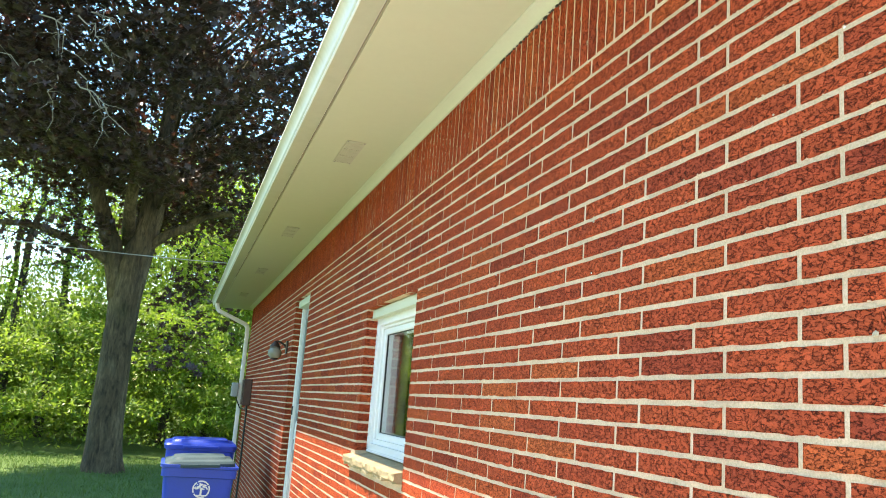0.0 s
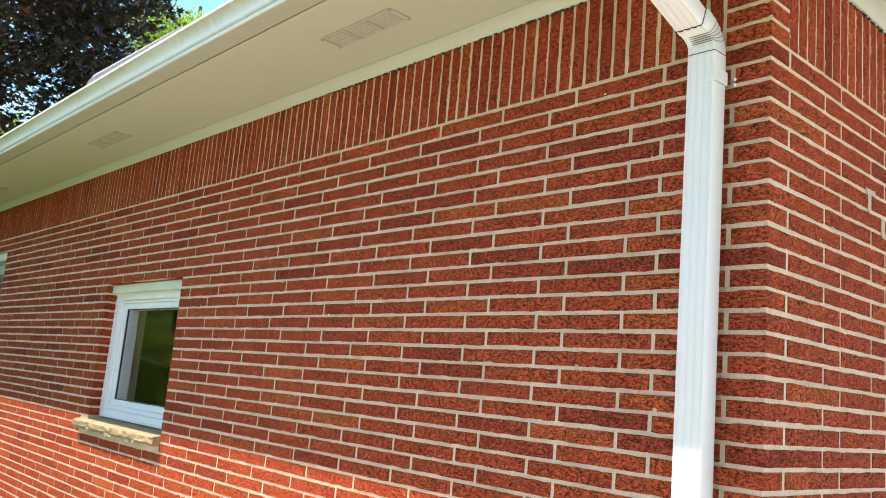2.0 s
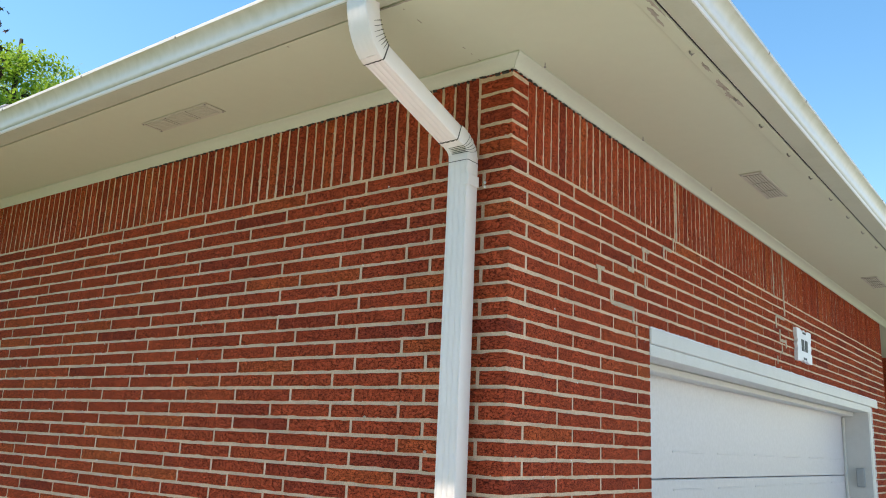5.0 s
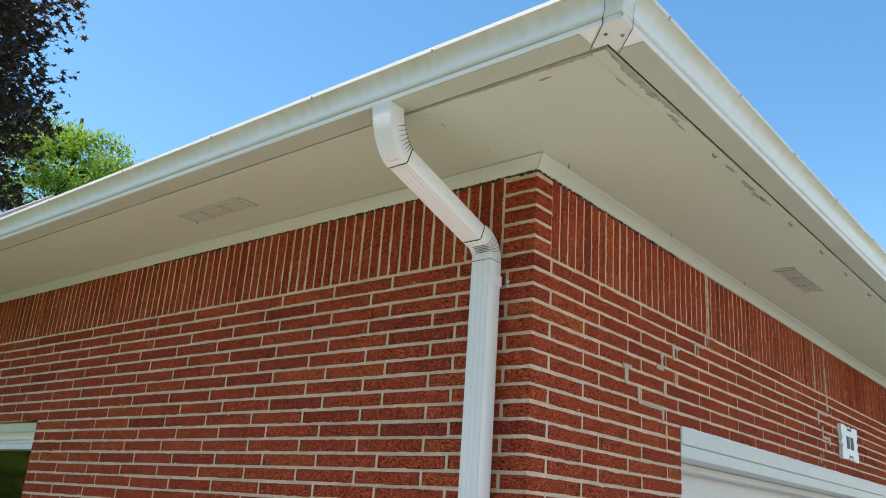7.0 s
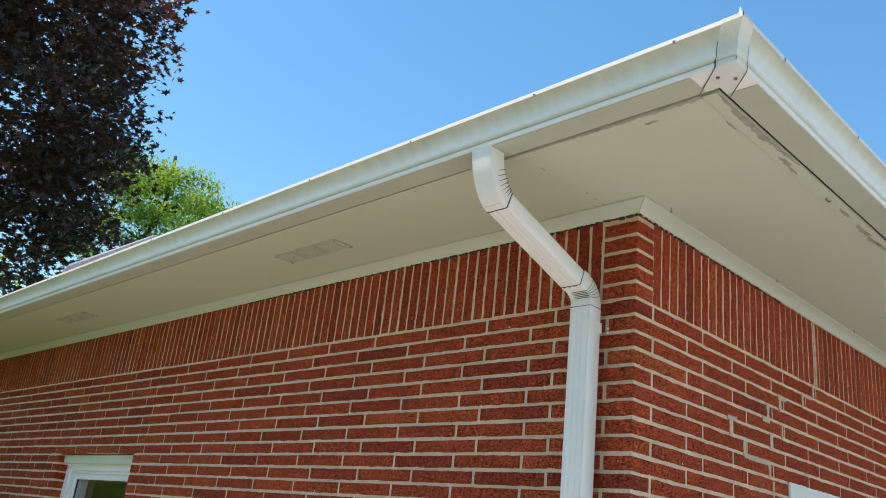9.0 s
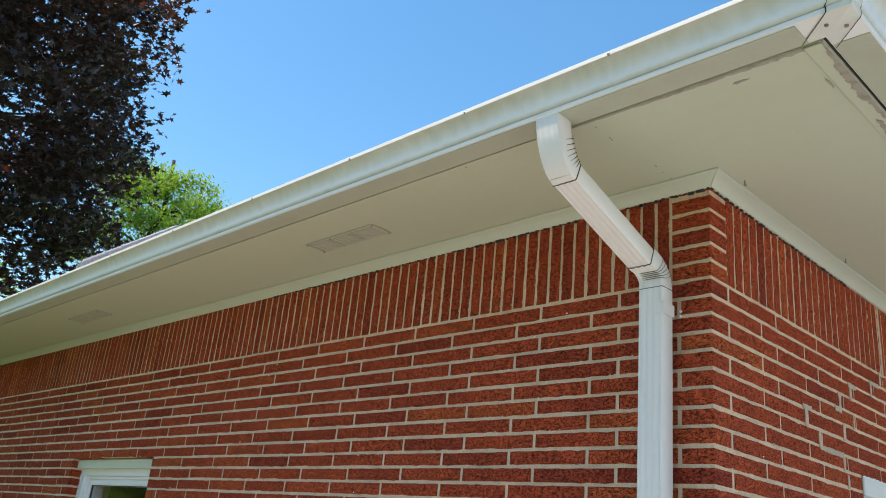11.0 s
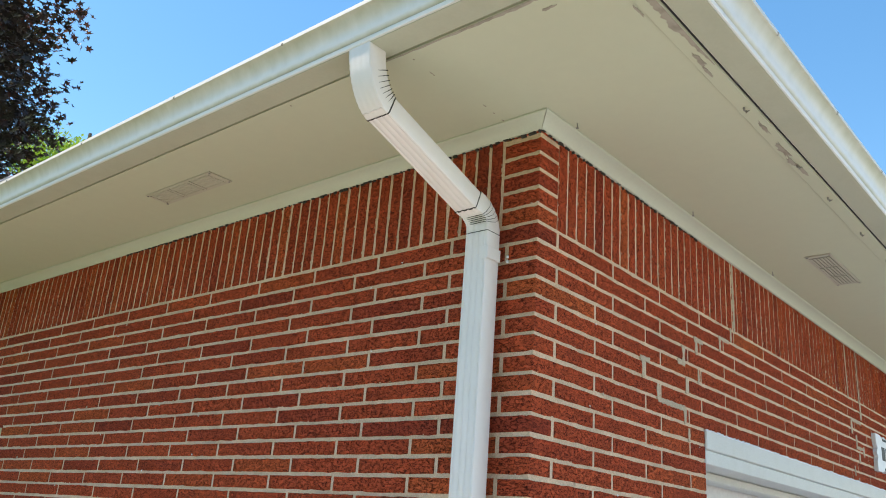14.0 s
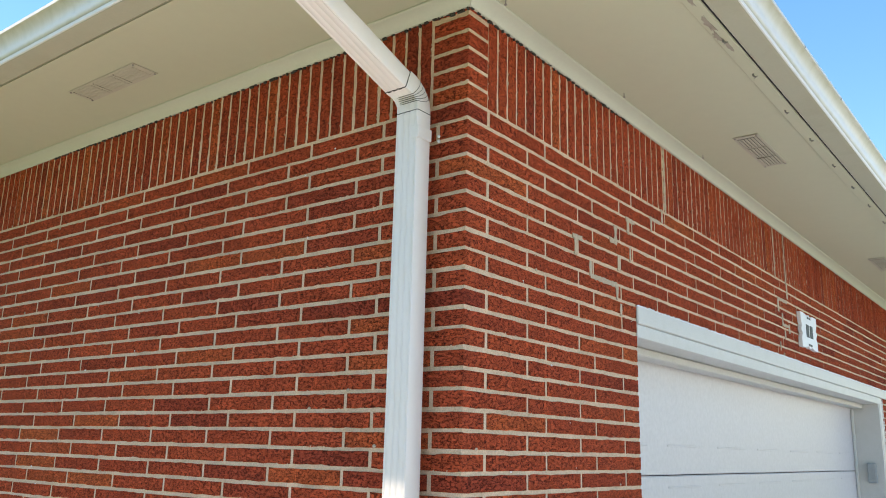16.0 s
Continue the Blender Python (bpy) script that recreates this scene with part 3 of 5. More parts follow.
mitre = base("gutter_corner", (EAVE_W - 0.06, EAVE_S - 0.06, Z_GUT), label="white mitred gutter corner with dark sealant seams and screws", category="gutter corner")
for along in ("y", "x"):
    secs = []
    for s in (0.0, 0.050):
        sec = []
        for d, z in PROFILE[1:24]:
            d2, z2 = d + 0.0018, z - (0.0018 if z < 0.01 else 0)
            q0 = s - d2
            sec.append((EAVE_W - 0.002 - d2, EAVE_S - 0.002 + q0, Z_GUT + z2) if along == "y" else (EAVE_W - 0.002 + q0, EAVE_S - 0.002 - d2, Z_GUT + z2))
        secs.append(sec)
    b = loft(bmesh.new(), secs, closed=False)
    bmesh.ops.recalc_face_normals(b, faces=b.faces)
    bmesh.ops.solidify(b, geom=b.faces[:], thickness=0.0012)
    part("sleeve", b, SLEEVE, mitre, smooth=True, crisp=38)
    b = bmesh.new()
    secs = []
    for s in (0.0485, 0.0515):
        sec = []
        for d, z in PROFILE[1:16]:
            d2, z2 = d + 0.0024, z - (0.0024 if z < 0.01 else 0)
            k = s - d2 + (0.0015 if z > 0.02 and s > 0.05 else 0.0) * -1
            sec.append((EAVE_W - 0.002 - d2, EAVE_S - 0.002 + k, Z_GUT + z2) if along == "y" else (EAVE_W - 0.002 + k, EAVE_S - 0.002 - d2, Z_GUT + z2))
        secs.append(sec)
    loft(b, secs, closed=False)
    bmesh.ops.recalc_face_normals(b, faces=b.faces)
    part("seam", b, GRIME_AND_GAPS, mitre, "dark dirty sealant seam")
for x, y in ((EAVE_W - 0.045, EAVE_S - 0.02), (EAVE_W - 0.02, EAVE_S - 0.05)):
    part("screw", lathe(bmesh.new(), (x, y, Z_GUT - 0.005), [(0.0045, 0), (0.0045, 0.005)], 8), STEEL, mitre)
part("tip", lathe(bmesh.new(), (EAVE_W - 0.106, EAVE_S - 0.106, Z_GUT + 0.080), [(0.010, 0), (0.009, 0.010), (0.004, 0.020), (0.002, 0.032)], 8), WHITE, mitre, "blob of pale sealant")

def gutter_guard(y0, y1, lift, name="gutter_guard"):
    """A ridged, perforated leaf guard over the trough."""
    b = bmesh.new()
    n = 9
    x_out, x_in = EAVE_W - 0.104, EAVE_W + 0.03
    for i in range(n):
        f0, f1 = i / n, (i + 0.72) / n
        xa, xb = x_out + (x_in - x_out) * f0, x_out + (x_in - x_out) * f1
        za, zb = Z_GUT + 0.092 + f0 * (0.022 + lift), Z_GUT + 0.092 + f1 * (0.022 + lift)
        bump_h = 0.004
        q = [b.verts.new(p) for p in ((xa, y0, za), (xb, y0, zb), (xb, y1, zb), (xa, y1, za), (xa, y0, za + bump_h), (xb, y0, zb + bump_h), (xb, y1, zb + bump_h), (xa, y1, za + bump_h))]
        for f in ((3, 2, 1, 0), (4, 5, 6, 7), (0, 1, 5, 4), (1, 2, 6, 5), (2, 3, 7, 6), (3, 0, 4, 7)):
            b.faces.new([q[k] for k in f])
    y = y0 + 0.01
    while y < y1 - 0.01:
        box(b, x_out, x_out + 0.004, y, y + 0.006, Z_GUT + 0.092, Z_GUT + 0.0945)
        y += 0.016
    th = tagged(part(name, b, GUTTER), label="perforated white leaf guard on the gutter", category="gutter guard", group="leaf guards along the side eave")
    return th


gutter_guard(0.30, 1.05, 0.0)
gutter_guard(1.06, 2.09, 0.004)


def lifted_guard(y0, y1):
    """A ribbed mesh guard that has sprung up out of the gutter: cross ribs on two long wires."""
    th = base("gutter_guard", (EAVE_W - 0.06, (y0 + y1) / 2, Z_GUT + 0.095), label="grey ribbed mesh guard sprung up off the gutter", category="gutter guard", group="leaf guards along the side eave")
    n = 66
    for i in range(n):
        f = i / (n - 1)
        y = y0 + (y1 - y0) * f
        rise = (0.022 + 0.026 * f) * min(1.0, ((1 - f) / 0.07) ** 0.5 + 0.05)
        pts = [(EAVE_W - 0.104, y, Z_GUT + 0.090), (EAVE_W - 0.108, y, Z_GUT + 0.092 + rise * 0.55), (EAVE_W - 0.098, y, Z_GUT + 0.092 + rise), (EAVE_W - 0.05, y, Z_GUT + 0.098 + rise * 1.15), (EAVE_W + 0.03, y, Z_GUT + 0.116 + rise * 0.4)]
        part("rib", tube(bmesh.new(), pts, 0.0046, 4), RIBGREY, th)
    for dx, k in ((-0.104, 0.5), (-0.075, 1.05)):
        part("wire", tube(bmesh.new(), [(EAVE_W + dx, y0 + (y1 - y0) * j / 12, Z_GUT + 0.090 + k * (0.022 + 0.026 * j / 12) * min(1.0, ((1 - j / 12) / 0.07) ** 0.5 + 0.05)) for j in range(13)], 0.0035, 5), RIBGREY, th)
    return th


lifted_guard(2.12, 3.14)


# ---- downspouts ----
def spout_section(cx, cz, ang, y0, y1, depth, flute=0.0035, swell=1.0):
    """A fluted rectangular section round (cx, cz); ang: the way of travel in the x-z plane."""
    ux, uz = math.cos(ang), math.sin(ang)   # across
    pts = []
    w, hd = (y1 - y0) * swell, depth / 2 * swell
    ym = (y0 + y1) / 2
    n = 4
    front, back = [], []
    for i in range(n * 4 + 1):
        f = i / (n * 4)
        y = ym + w * (f - 0.5)
        inset = flute if (i % 4 in (2,)) and 0 < f < 1 else 0.0
        front.append((y, -hd + inset))
        back.append((y, hd - inset))
    e, q = min(0.005, hd * 0.3), 0.0016
    front[0], front[-1] = (front[0][0] + e, -hd), (front[-1][0] - e, -hd)
    back[0], back[-1] = (back[0][0] + e, hd), (back[-1][0] - e, hd)
    lo, hi = ym - w / 2, ym + w / 2
    ring = [(lo, -hd + e), (lo + q, -hd + q)] + front + [(hi - q, -hd + q), (hi, -hd + e), (hi, hd - e), (hi - q, hd - q)] + back[::-1] + [(lo + q, hd - q), (lo, hd - e)]
    return [(cx + ux * d, y, cz + uz * d) for y, d in ring]


DS_Y0, DS_Y1, DS_D = 0.100, 0.173, 0.056


def bend(p0, d0, p1, d1, n):
    """Points from p0 to p1 along a smooth bend, with the angle across."""
    out = []
    for i in range(n + 1):
        t = i / n
        h = [2 * t**3 - 3 * t**2 + 1, t**3 - 2 * t**2 + t, -2 * t**3 + 3 * t**2, t**3 - t**2]
        L = math.dist(p0, p1)
        x = h[0] * p0[0] + h[1] * d0[0] * L + h[2] * p1[0] + h[3] * d1[0] * L
        z = h[0] * p0[1] + h[1] * d0[1] * L + h[2] * p1[1] + h[3] * d1[1] * L
        g_ = [6 * t**2 - 6 * t, 3 * t**2 - 4 * t + 1, -6 * t**2 + 6 * t, 3 * t**2 - 2 * t]
        dx = g_[0] * p0[0] + g_[1] * d0[0] * L + g_[2] * p1[0] + g_[3] * d1[0] * L
        dz = g_[0] * p0[1] + g_[1] * d0[1] * L + g_[2] * p1[1] + g_[3] * d1[1] * L
        out.append((x, z, math.atan2(dz, dx) + math.pi / 2))
    return out


def skin(th, name, stations, y0, y1, depth, swells=None, label="", flute=0.0018, mat=None, slide=(0.0, 0.0)):
    """slide: how far the first and the last section lie along y from the given sides."""
    n = len(stations) - 1
    secs = [spout_section(x, z, a, y0 + slide[0] + (slide[1] - slide[0]) * i / n, y1 + slide[0] + (slide[1] - slide[0]) * i / n, depth, flute, swells[i] if swells else 1.0) for i, (x, z, a) in enumerate(stations)]
    b = loft(bmesh.new(), secs)
    bmesh.ops.recalc_face_normals(b, faces=b.faces)
    return part(name, b, mat or SPOUT, th, label, smooth=True, crisp=28)


ds = base("downspout", (-0.058, 0.136, 0.0), label="white fluted metal downspout with two elbows on the brick corner", category="downspout")
diag = Vector((-0.098 + 0.478, 2.662 - 2.790))
diag.normalize()
top_bend = bend((-0.528, 2.925), (0, -1.15), (-0.462, 2.7846), (diag.x * 0.75, diag.y * 0.75), 24)
sw = [1.03] * 6 + [1.03 if i % 2 else 1.012 for i in range(19)]
skin(ds, "elbow", top_bend, DS_Y0 + 0.018, DS_Y1 + 0.018, DS_D, sw, "crimped upper elbow", flute=0.0011)
lowp = (-0.098, 2.790 + (0.478 - 0.098) * diag.y / diag.x)
skin(ds, "pipe", [(-0.482, 2.7915, top_bend[-1][2]), (lowp[0] + 0.004, lowp[1] - 0.0015, top_bend[-1][2])], DS_Y0 + 0.018, DS_Y1 + 0.018, DS_D * 0.96, label="sloping pipe")


def arc(corner, d0, d1, radius, n):
    """A round bend about the corner where two straight runs meet, with the angle across."""
    a0, a1 = math.atan2(d0[1], d0[0]), math.atan2(d1[1], d1[0])
    reach = radius * math.tan(abs(a1 - a0) / 2)
    x, z = corner[0] - d0[0] * reach, corner[1] - d0[1] * reach
    out = []
    for i in range(n + 1):
        a_ = a0 + (a1 - a0) * i / n
        out.append((x, z, a_ + math.pi / 2))
        mid = a_ + (a1 - a0) / n / 2
        x, z = x + abs(a1 - a0) * radius / n * math.cos(mid), z + abs(a1 - a0) * radius / n * math.sin(mid)
    return out


z_knee = 2.790 + (0.478 - 0.058) * diag.y / diag.x
low_arc = arc((-0.058, z_knee), diag, (0.0, -1.0), 0.062, 16)
low_bend = [(lowp[0] - diag.x * 0.012, lowp[1] - diag.y * 0.012, low_arc[0][2])] + low_arc
low_bend.append((-0.058, low_bend[-1][1] - 0.026, math.pi * 0.0))
skin(ds, "elbow", low_bend, DS_Y0, DS_Y1, DS_D, [1.03] * 4 + [1.03 if i % 3 else 1.005 for i in range(13)] + [1.03, 1.02], "crimped lower elbow with dark fold lines", slide=(0.016, 0.001))
z_leg = low_bend[-1][1]
skin(ds, "pipe", [(-0.058, z_leg + 0.006, 0.0), (-0.058, 0.12, 0.0)], DS_Y0, DS_Y1 + 0.002, DS_D * 1.04, label="upright pipe")
skin(ds, "shoe", bend((-0.058, 0.14), (0, -1), (-0.16, 0.05), (-0.9, -0.35), 6), DS_Y0, DS_Y1, DS_D, label="outlet shoe")
# thin dark lines along the folds on the upper elbow's inner half
for k, i in enumerate((9, 11, 13, 15, 17, 19, 21)):
    x_, z_, a_ = top_bend[i]
    hd = DS_D * 0.515
    fr = -0.35 + 0.3 * abs(k - 2.5) / 3
    yk = DS_Y0 + 0.018 - 0.0014
    line = [(x_ + math.cos(a_) * hd * f, yk + (0.0008 if f < fr + 0.1 else 0.0), z_ + math.sin(a_) * hd * f - 0.004 * (1 - f)) for f in (fr, 0.4, 0.8, 1.0)]
    line.append((x_ + math.cos(a_) * hd * 1.01, yk + 0.03, z_ + math.sin(a_) * hd * 1.01))
    part("crease", tube(bmesh.new(), line, [0.0005, 0.0009, 0.0012, 0.0014, 0.001], 5), GRIME_AND_GAPS, ds, "dark fold line")
# grimy seams where the pieces slip together
for st in (top_bend[-1], low_bend[0]):
    skin(ds, "seam", [(st[0] - diag.x * 0.0012, st[1] - diag.y * 0.0012, top_bend[-1][2]), (st[0] + diag.x * 0.0022, st[1] + diag.y * 0.0022, top_bend[-1][2])], DS_Y0 + 0.016, DS_Y1 + 0.020, DS_D * 1.035, label="black grime at the joint", mat=GRIME_AND_GAPS)
skin(ds, "seam", [(-0.058, z_leg + 0.0075, 0.0), (-0.058, z_leg + 0.0055, 0.0)], DS_Y0 - 0.0004, DS_Y1 + 0.0024, DS_D * 1.05, label="dark slip joint", mat=GRIME_AND_GAPS)
# thin dark lines across the folds of the lower elbow
for k, i in enumerate((7, 9, 11, 13, 15)):
    x_, z_, a_ = low_bend[i]
    hd = DS_D * 0.5 * 1.03
    ya = DS_Y0 + 0.016 - 0.015 * i / 18
    yb = ya + DS_Y1 - DS_Y0

    def off(f, y, slip=0.0):
        return (x_ + math.cos(a_) * hd * f + math.sin(a_) * slip, y, z_ + math.sin(a_) * hd * f - math.cos(a_) * slip)
    line = [off(-1.02, yb - 0.016), off(-1.03, yb - 0.03), off(-1.03, ya + 0.012), off(-1.0, ya - 0.0004), off(-0.4, ya - 0.0014), off(0.3, ya - 0.0014, -0.003), off(0.85, ya - 0.0010, -0.012)]
    part("crease", tube(bmesh.new(), line, [0.0004, 0.0009, 0.0010, 0.0009, 0.0008, 0.0006, 0.0005], 5), GRIME_AND_GAPS, ds, "dark fold line")
b = bmesh.new()
zs = z_leg - 0.055
box(b, -0.0885, -0.0855, DS_Y0 - 0.004, DS_Y0 + 0.02, zs - 0.017, zs + 0.017, bevel=0.001)
box(b, -0.0885, -0.032, DS_Y0 - 0.006, DS_Y0 - 0.003, zs - 0.017, zs + 0.017, bevel=0.001)
part("strap", b, SPOUT, ds, "white bent metal strap")
for z in (zs + 0.008, zs - 0.006):
    b = bmesh.new()
    bmesh.ops.create_uvsphere(b, u_segments=7, v_segments=5, radius=0.0045, matrix=Matrix.Translation((-0.006, DS_Y0 - 0.01, z)))
    part("screw", b, WHITE, ds)

# rear downspout at the far end of the side eave
d2 = base("downspout", (-0.06, WEST_END - 0.12, 0.0), label="white downspout at the rear corner of the side wall", category="downspout")
ry0, ry1 = WEST_END - 0.16, WEST_END - 0.085
tb = bend((-0.528, 2.925), (0, -1), (-0.478, 2.80), (0.93, -0.37), 8)
skin(d2, "elbow", tb, ry0, ry1, DS_D)
skin(d2, "pipe", [tb[-1], (-0.10, 2.80 - 0.378 * 0.40, tb[-1][2])], ry0, ry1, DS_D * 0.96)
lb = bend((-0.10, 2.80 - 0.378 * 0.40), (0.93, -0.37), (-0.058, 2.56), (0, -1), 8)
skin(d2, "elbow", lb, ry0, ry1, DS_D)
skin(d2, "pipe", [(-0.058, 2.57, math.pi), (-0.058, 0.1, math.pi)], ry0, ry1, DS_D * 0.96)


# ---- soffit vents ----
def soffit_vent(cx, cy, along, label, behind):
    """A flush vent plate with three banks of louvre slots; its long side lies along the eave."""
    th = base("soffit_vent", (cx, cy, Z_SOFFIT), label=label, category="vent", group="vents in the soffit")
    L, Wd = 0.400, 0.096

    def place(u0, u1, v0, v1, z0, z1, bev=0.0):
        return (cx + v0, cx + v1, cy + u0, cy + u1, z0, z1) if along == "y" else (cx + u0, cx + u1, cy + v0, cy + v1, z0, z1)
    z = Z_SOFFIT
    part("plate", boxed(*place(-L / 2, L / 2, -Wd / 2, Wd / 2, z - 0.0045, z - 0.0005), bevel=0.0012), VENT, th)
    for bank in (-1, 0, 1):
        for i in range(6):
            v = -Wd / 2 + 0.017 + i * 0.0124
            u = bank * 0.125
            part("slat", boxed(*place(u - 0.052, u + 0.052, v - 0.0046, v + 0.0046, z - 0.0075, z - 0.0050), bevel=0.0008), VENT, th)
        part("louvre_back", boxed(*place(bank * 0.125 - 0.053, bank * 0.125 + 0.053, -Wd / 2 + 0.011, Wd / 2 - 0.011, z - 0.0056, z - 0.0046)), behind, th, "dark gaps between louvres")
        b = bmesh.new()
        for i in range(9):
            v = -Wd / 2 + 0.013 + i * 0.0086
            box(b, *place(bank * 0.125 + 0.055, bank * 0.125 + 0.060, v - 0.0023, v + 0.0023, z - 0.0052, z - 0.0044))
        part("slot_row", b, DARK, th, "row of dark slots")
    for su, sv in ((-1, -1), (-1, 1), (1, -1), (1, 1)):
        part("screw", lathe(bmesh.new(), ((cx + sv * (Wd / 2 - 0.007), cy + su * (L / 2 - 0.007), z - 0.0075) if along == "y" else (cx + su * (L / 2 - 0.007), cy + sv * (Wd / 2 - 0.007), z - 0.0075)), [(0.0035, 0), (0.0035, 0.003)], 8), STEEL, th)
    return th


vent_w = soffit_vent(-0.262, 1.335, "y", "cream metal louvred vent plate painted over in the soffit", VENT)
for y in (3.66, 5.98, 8.28, 10.6):
    copy_thing(vent_w, pose(-0.262, y, Z_SOFFIT))
vent_s = soffit_vent(1.63, -0.285, "x", "dusty cream metal louvred vent plate in the soffit", DARK)
for x in (4.10, 6.5):
    copy_thing(vent_s, pose(x, -0.285, Z_SOFFIT))

# ---- batten, nails and peeling paint under the front eave ----
bat = base("batten", (0.0, EAVE_S + 0.04, Z_SOFFIT), label="cream soffit batten with bent nails and peeling paint", category="batten")
part("strip", boxed(EAVE_W + 0.012, 9.0, EAVE_S + 0.0075, EAVE_S + 0.050, Z_SOFFIT - 0.006, Z_SOFFIT - 0.0005, bevel=0.0015), SOFFIT, bat)
for x in (0.212, 0.612, 0.893, 1.251, 1.582, 1.941, 2.292, 2.639, 3.0, 3.35, 3.7):
    b = tube(bmesh.new(), [(x, EAVE_S + 0.030, Z_SOFFIT - 0.004), (x, EAVE_S + 0.030, Z_SOFFIT - 0.014), (x + 0.006, EAVE_S + 0.024, Z_SOFFIT - 0.017)], 0.0028, 6)
    tube(b, [(x + 0.006, EAVE_S + 0.024, Z_SOFFIT - 0.0165), (x + 0.0068, EAVE_S + 0.0232, Z_SOFFIT - 0.018)], 0.0062, 8)
    part("nail", b, STEEL, bat)


def flake(cx, cy, rx, ry, seed, parent, z, mat):
    """A ragged patch where paint has come off."""
    rnd = random.Random(seed)
    b = bmesh.new()
    n = 22
    lo = []
    for i in range(n):
        a = 2 * math.pi * i / n
        k = rnd.uniform(0.45, 1.15)
        lo.append((cx + rx * k * math.cos(a), cy + ry * k * math.sin(a)))
    up = [b.verts.new((x, y, z + 0.0012)) for x, y in lo]
    dn = [b.verts.new((x, y, z)) for x, y in lo]
    b.faces.new(dn)
    b.faces.new(up[::-1])
    for i in range(n):
        b.faces.new((dn[i], up[i], up[(i + 1) % n], dn[(i + 1) % n]))
    bmesh.ops.recalc_face_normals(b, faces=b.faces)
    return part("peeled_patch", b, mat, parent, "bare patch of peeled paint")


def bare_strip(along, start, stop, edge, widest, peak, z, seed):
    """A ragged strip of bare weathered board along the soffit's outer edge."""
    rnd = random.Random(seed)
    n = 70
    b = bmesh.new()
    secs = []
    for i in range(n + 1):
        f = i / n
        s_ = start + (stop - start) * f
        rise = max(0.06, 1 - abs(f - peak) / max(peak, 1 - peak)) ** 0.8
        w = widest * rise * (0.55 + 0.7 * abs(noise.noise(Vector((s_ * 22, seed, 0.3)))) + rnd.uniform(-0.12, 0.2))
        q = [(edge, z), (edge + w, z), (edge + w, z + 0.001), (edge, z + 0.001)]
        secs.append([(u, s_, v) if along == "y" else (s_, u, v) for u, v in q])
    loft(b, secs)
    bmesh.ops.recalc_face_normals(b, faces=b.faces)
    return part("peeled_strip", b, PEELED, bat, "bare brown strip of peeled paint")


bare_strip("y", EAVE_S + 0.010, 0.22, EAVE_W + 0.0125, 0.017, 0.05, Z_SOFFIT - 0.0018, 3)
bare_strip("x", EAVE_W + 0.012, -0.02, EAVE_S + 0.0085, 0.026, 0.45, Z_SOFFIT - 0.0074, 4)
for i, (x, y, rx, ry) in enumerate(((-0.06, -0.486, 0.035, 0.008), (0.0, -0.480, 0.03, 0.005), (0.34, -0.487, 0.05, 0.007), (0.50, -0.484, 0.07, 0.011), (0.585, -0.478, 0.04, 0.010), (0.66, -0.486, 0.05, 0.007), (-0.42, -0.30, 0.006, 0.02), (-0.30, -0.455, 0.03, 0.004))):
    flake(x, y, rx, ry, i + 5, bat, Z_SOFFIT - (0.0078 if y < -0.47 else 0.0016), PEELED)
# solid dark strips between the gutter and the boards, coloured as the gap's shade
part("gap", boxed(EAVE_W - 0.0015, EAVE_W + 0.0012, EAVE_S + 0.002, 9.0, Z_SOFFIT - 0.0012, Z_SOFFIT + 0.012), DARK, bat, "solid dark strip as the gap's shade")
# olive strip puts the recessed fascia's shade into its colour
part("fascia_edge", boxed(EAVE_W + 0.0015, EAVE_W + 0.0108, EAVE_S + 0.010, 9.0, Z_SOFFIT + 0.006, Z_SOFFIT + 0.012), OLIVE_SHADE, bat, "fascia edge with its shade painted in olive")
part("gap", boxed(EAVE_W + 0.0015, 9.0, EAVE_S + 0.0015, EAVE_S + 0.0055, Z_SOFFIT - 0.0008, Z_SOFFIT + 0.0115), DARK, bat, "solid dark strip as the gap's shade")
# scuffs where the soffit paint has cracked
for i, (x, y, rx, ry) in enumerate(((-0.433, 0.088, 0.004, 0.0018), (-0.361, 0.093, 0.007, 0.0018), (-0.349, 0.094, 0.004, 0.0018), (-0.154, 0.081, 0.007, 0.0018), (-0.108, 0.084, 0.004, 0.0018), (-0.061, 0.088, 0.007, 0.0018), (-0.450, 0.539, 0.004, 0.0018))):
    flake(x, y, rx, ry, i + 60, bat, Z_SOFFIT - 0.0016, PEELED)
# loose nails left in the soffit beside the moulding
for x, y in ((0.066, -0.075), (0.812, -0.073), (1.55, -0.075)):
    b = tube(bmesh.new(), [(x, y, Z_SOFFIT + 0.001), (x, y, Z_SOFFIT - 0.014)], 0.0016, 6)
    tube(b, [(x, y, Z_SOFFIT - 0.0135), (x, y, Z_SOFFIT - 0.0155)], 0.0045, 8)
    tagged(part("nail", b, STEEL), label="bent steel nail standing out of the soffit", category="nail", group="loose nails in the soffit")

# ---- window ----
w0, w1, wz0, wz1 = WIN
window = base("window_1", (0.1, (w0 + w1) / 2, wz0), label="white vinyl casement window set back in brick", category="window", kind="structure")


def frame_bars(th, name, x0, x1, a0, a1, z0, z1, t, mat, bev=0.003, bottom=None):
    bt = bottom or t
    for q in ((a0, a0 + t, z0, z1), (a1 - t, a1, z0, z1), (a0 + t, a1 - t, z1 - t, z1), (a0 + t, a1 - t, z0, z0 + bt)):
        part(name, boxed(x0, x1, q[0], q[1], q[2], q[3], bevel=bev), mat, th)


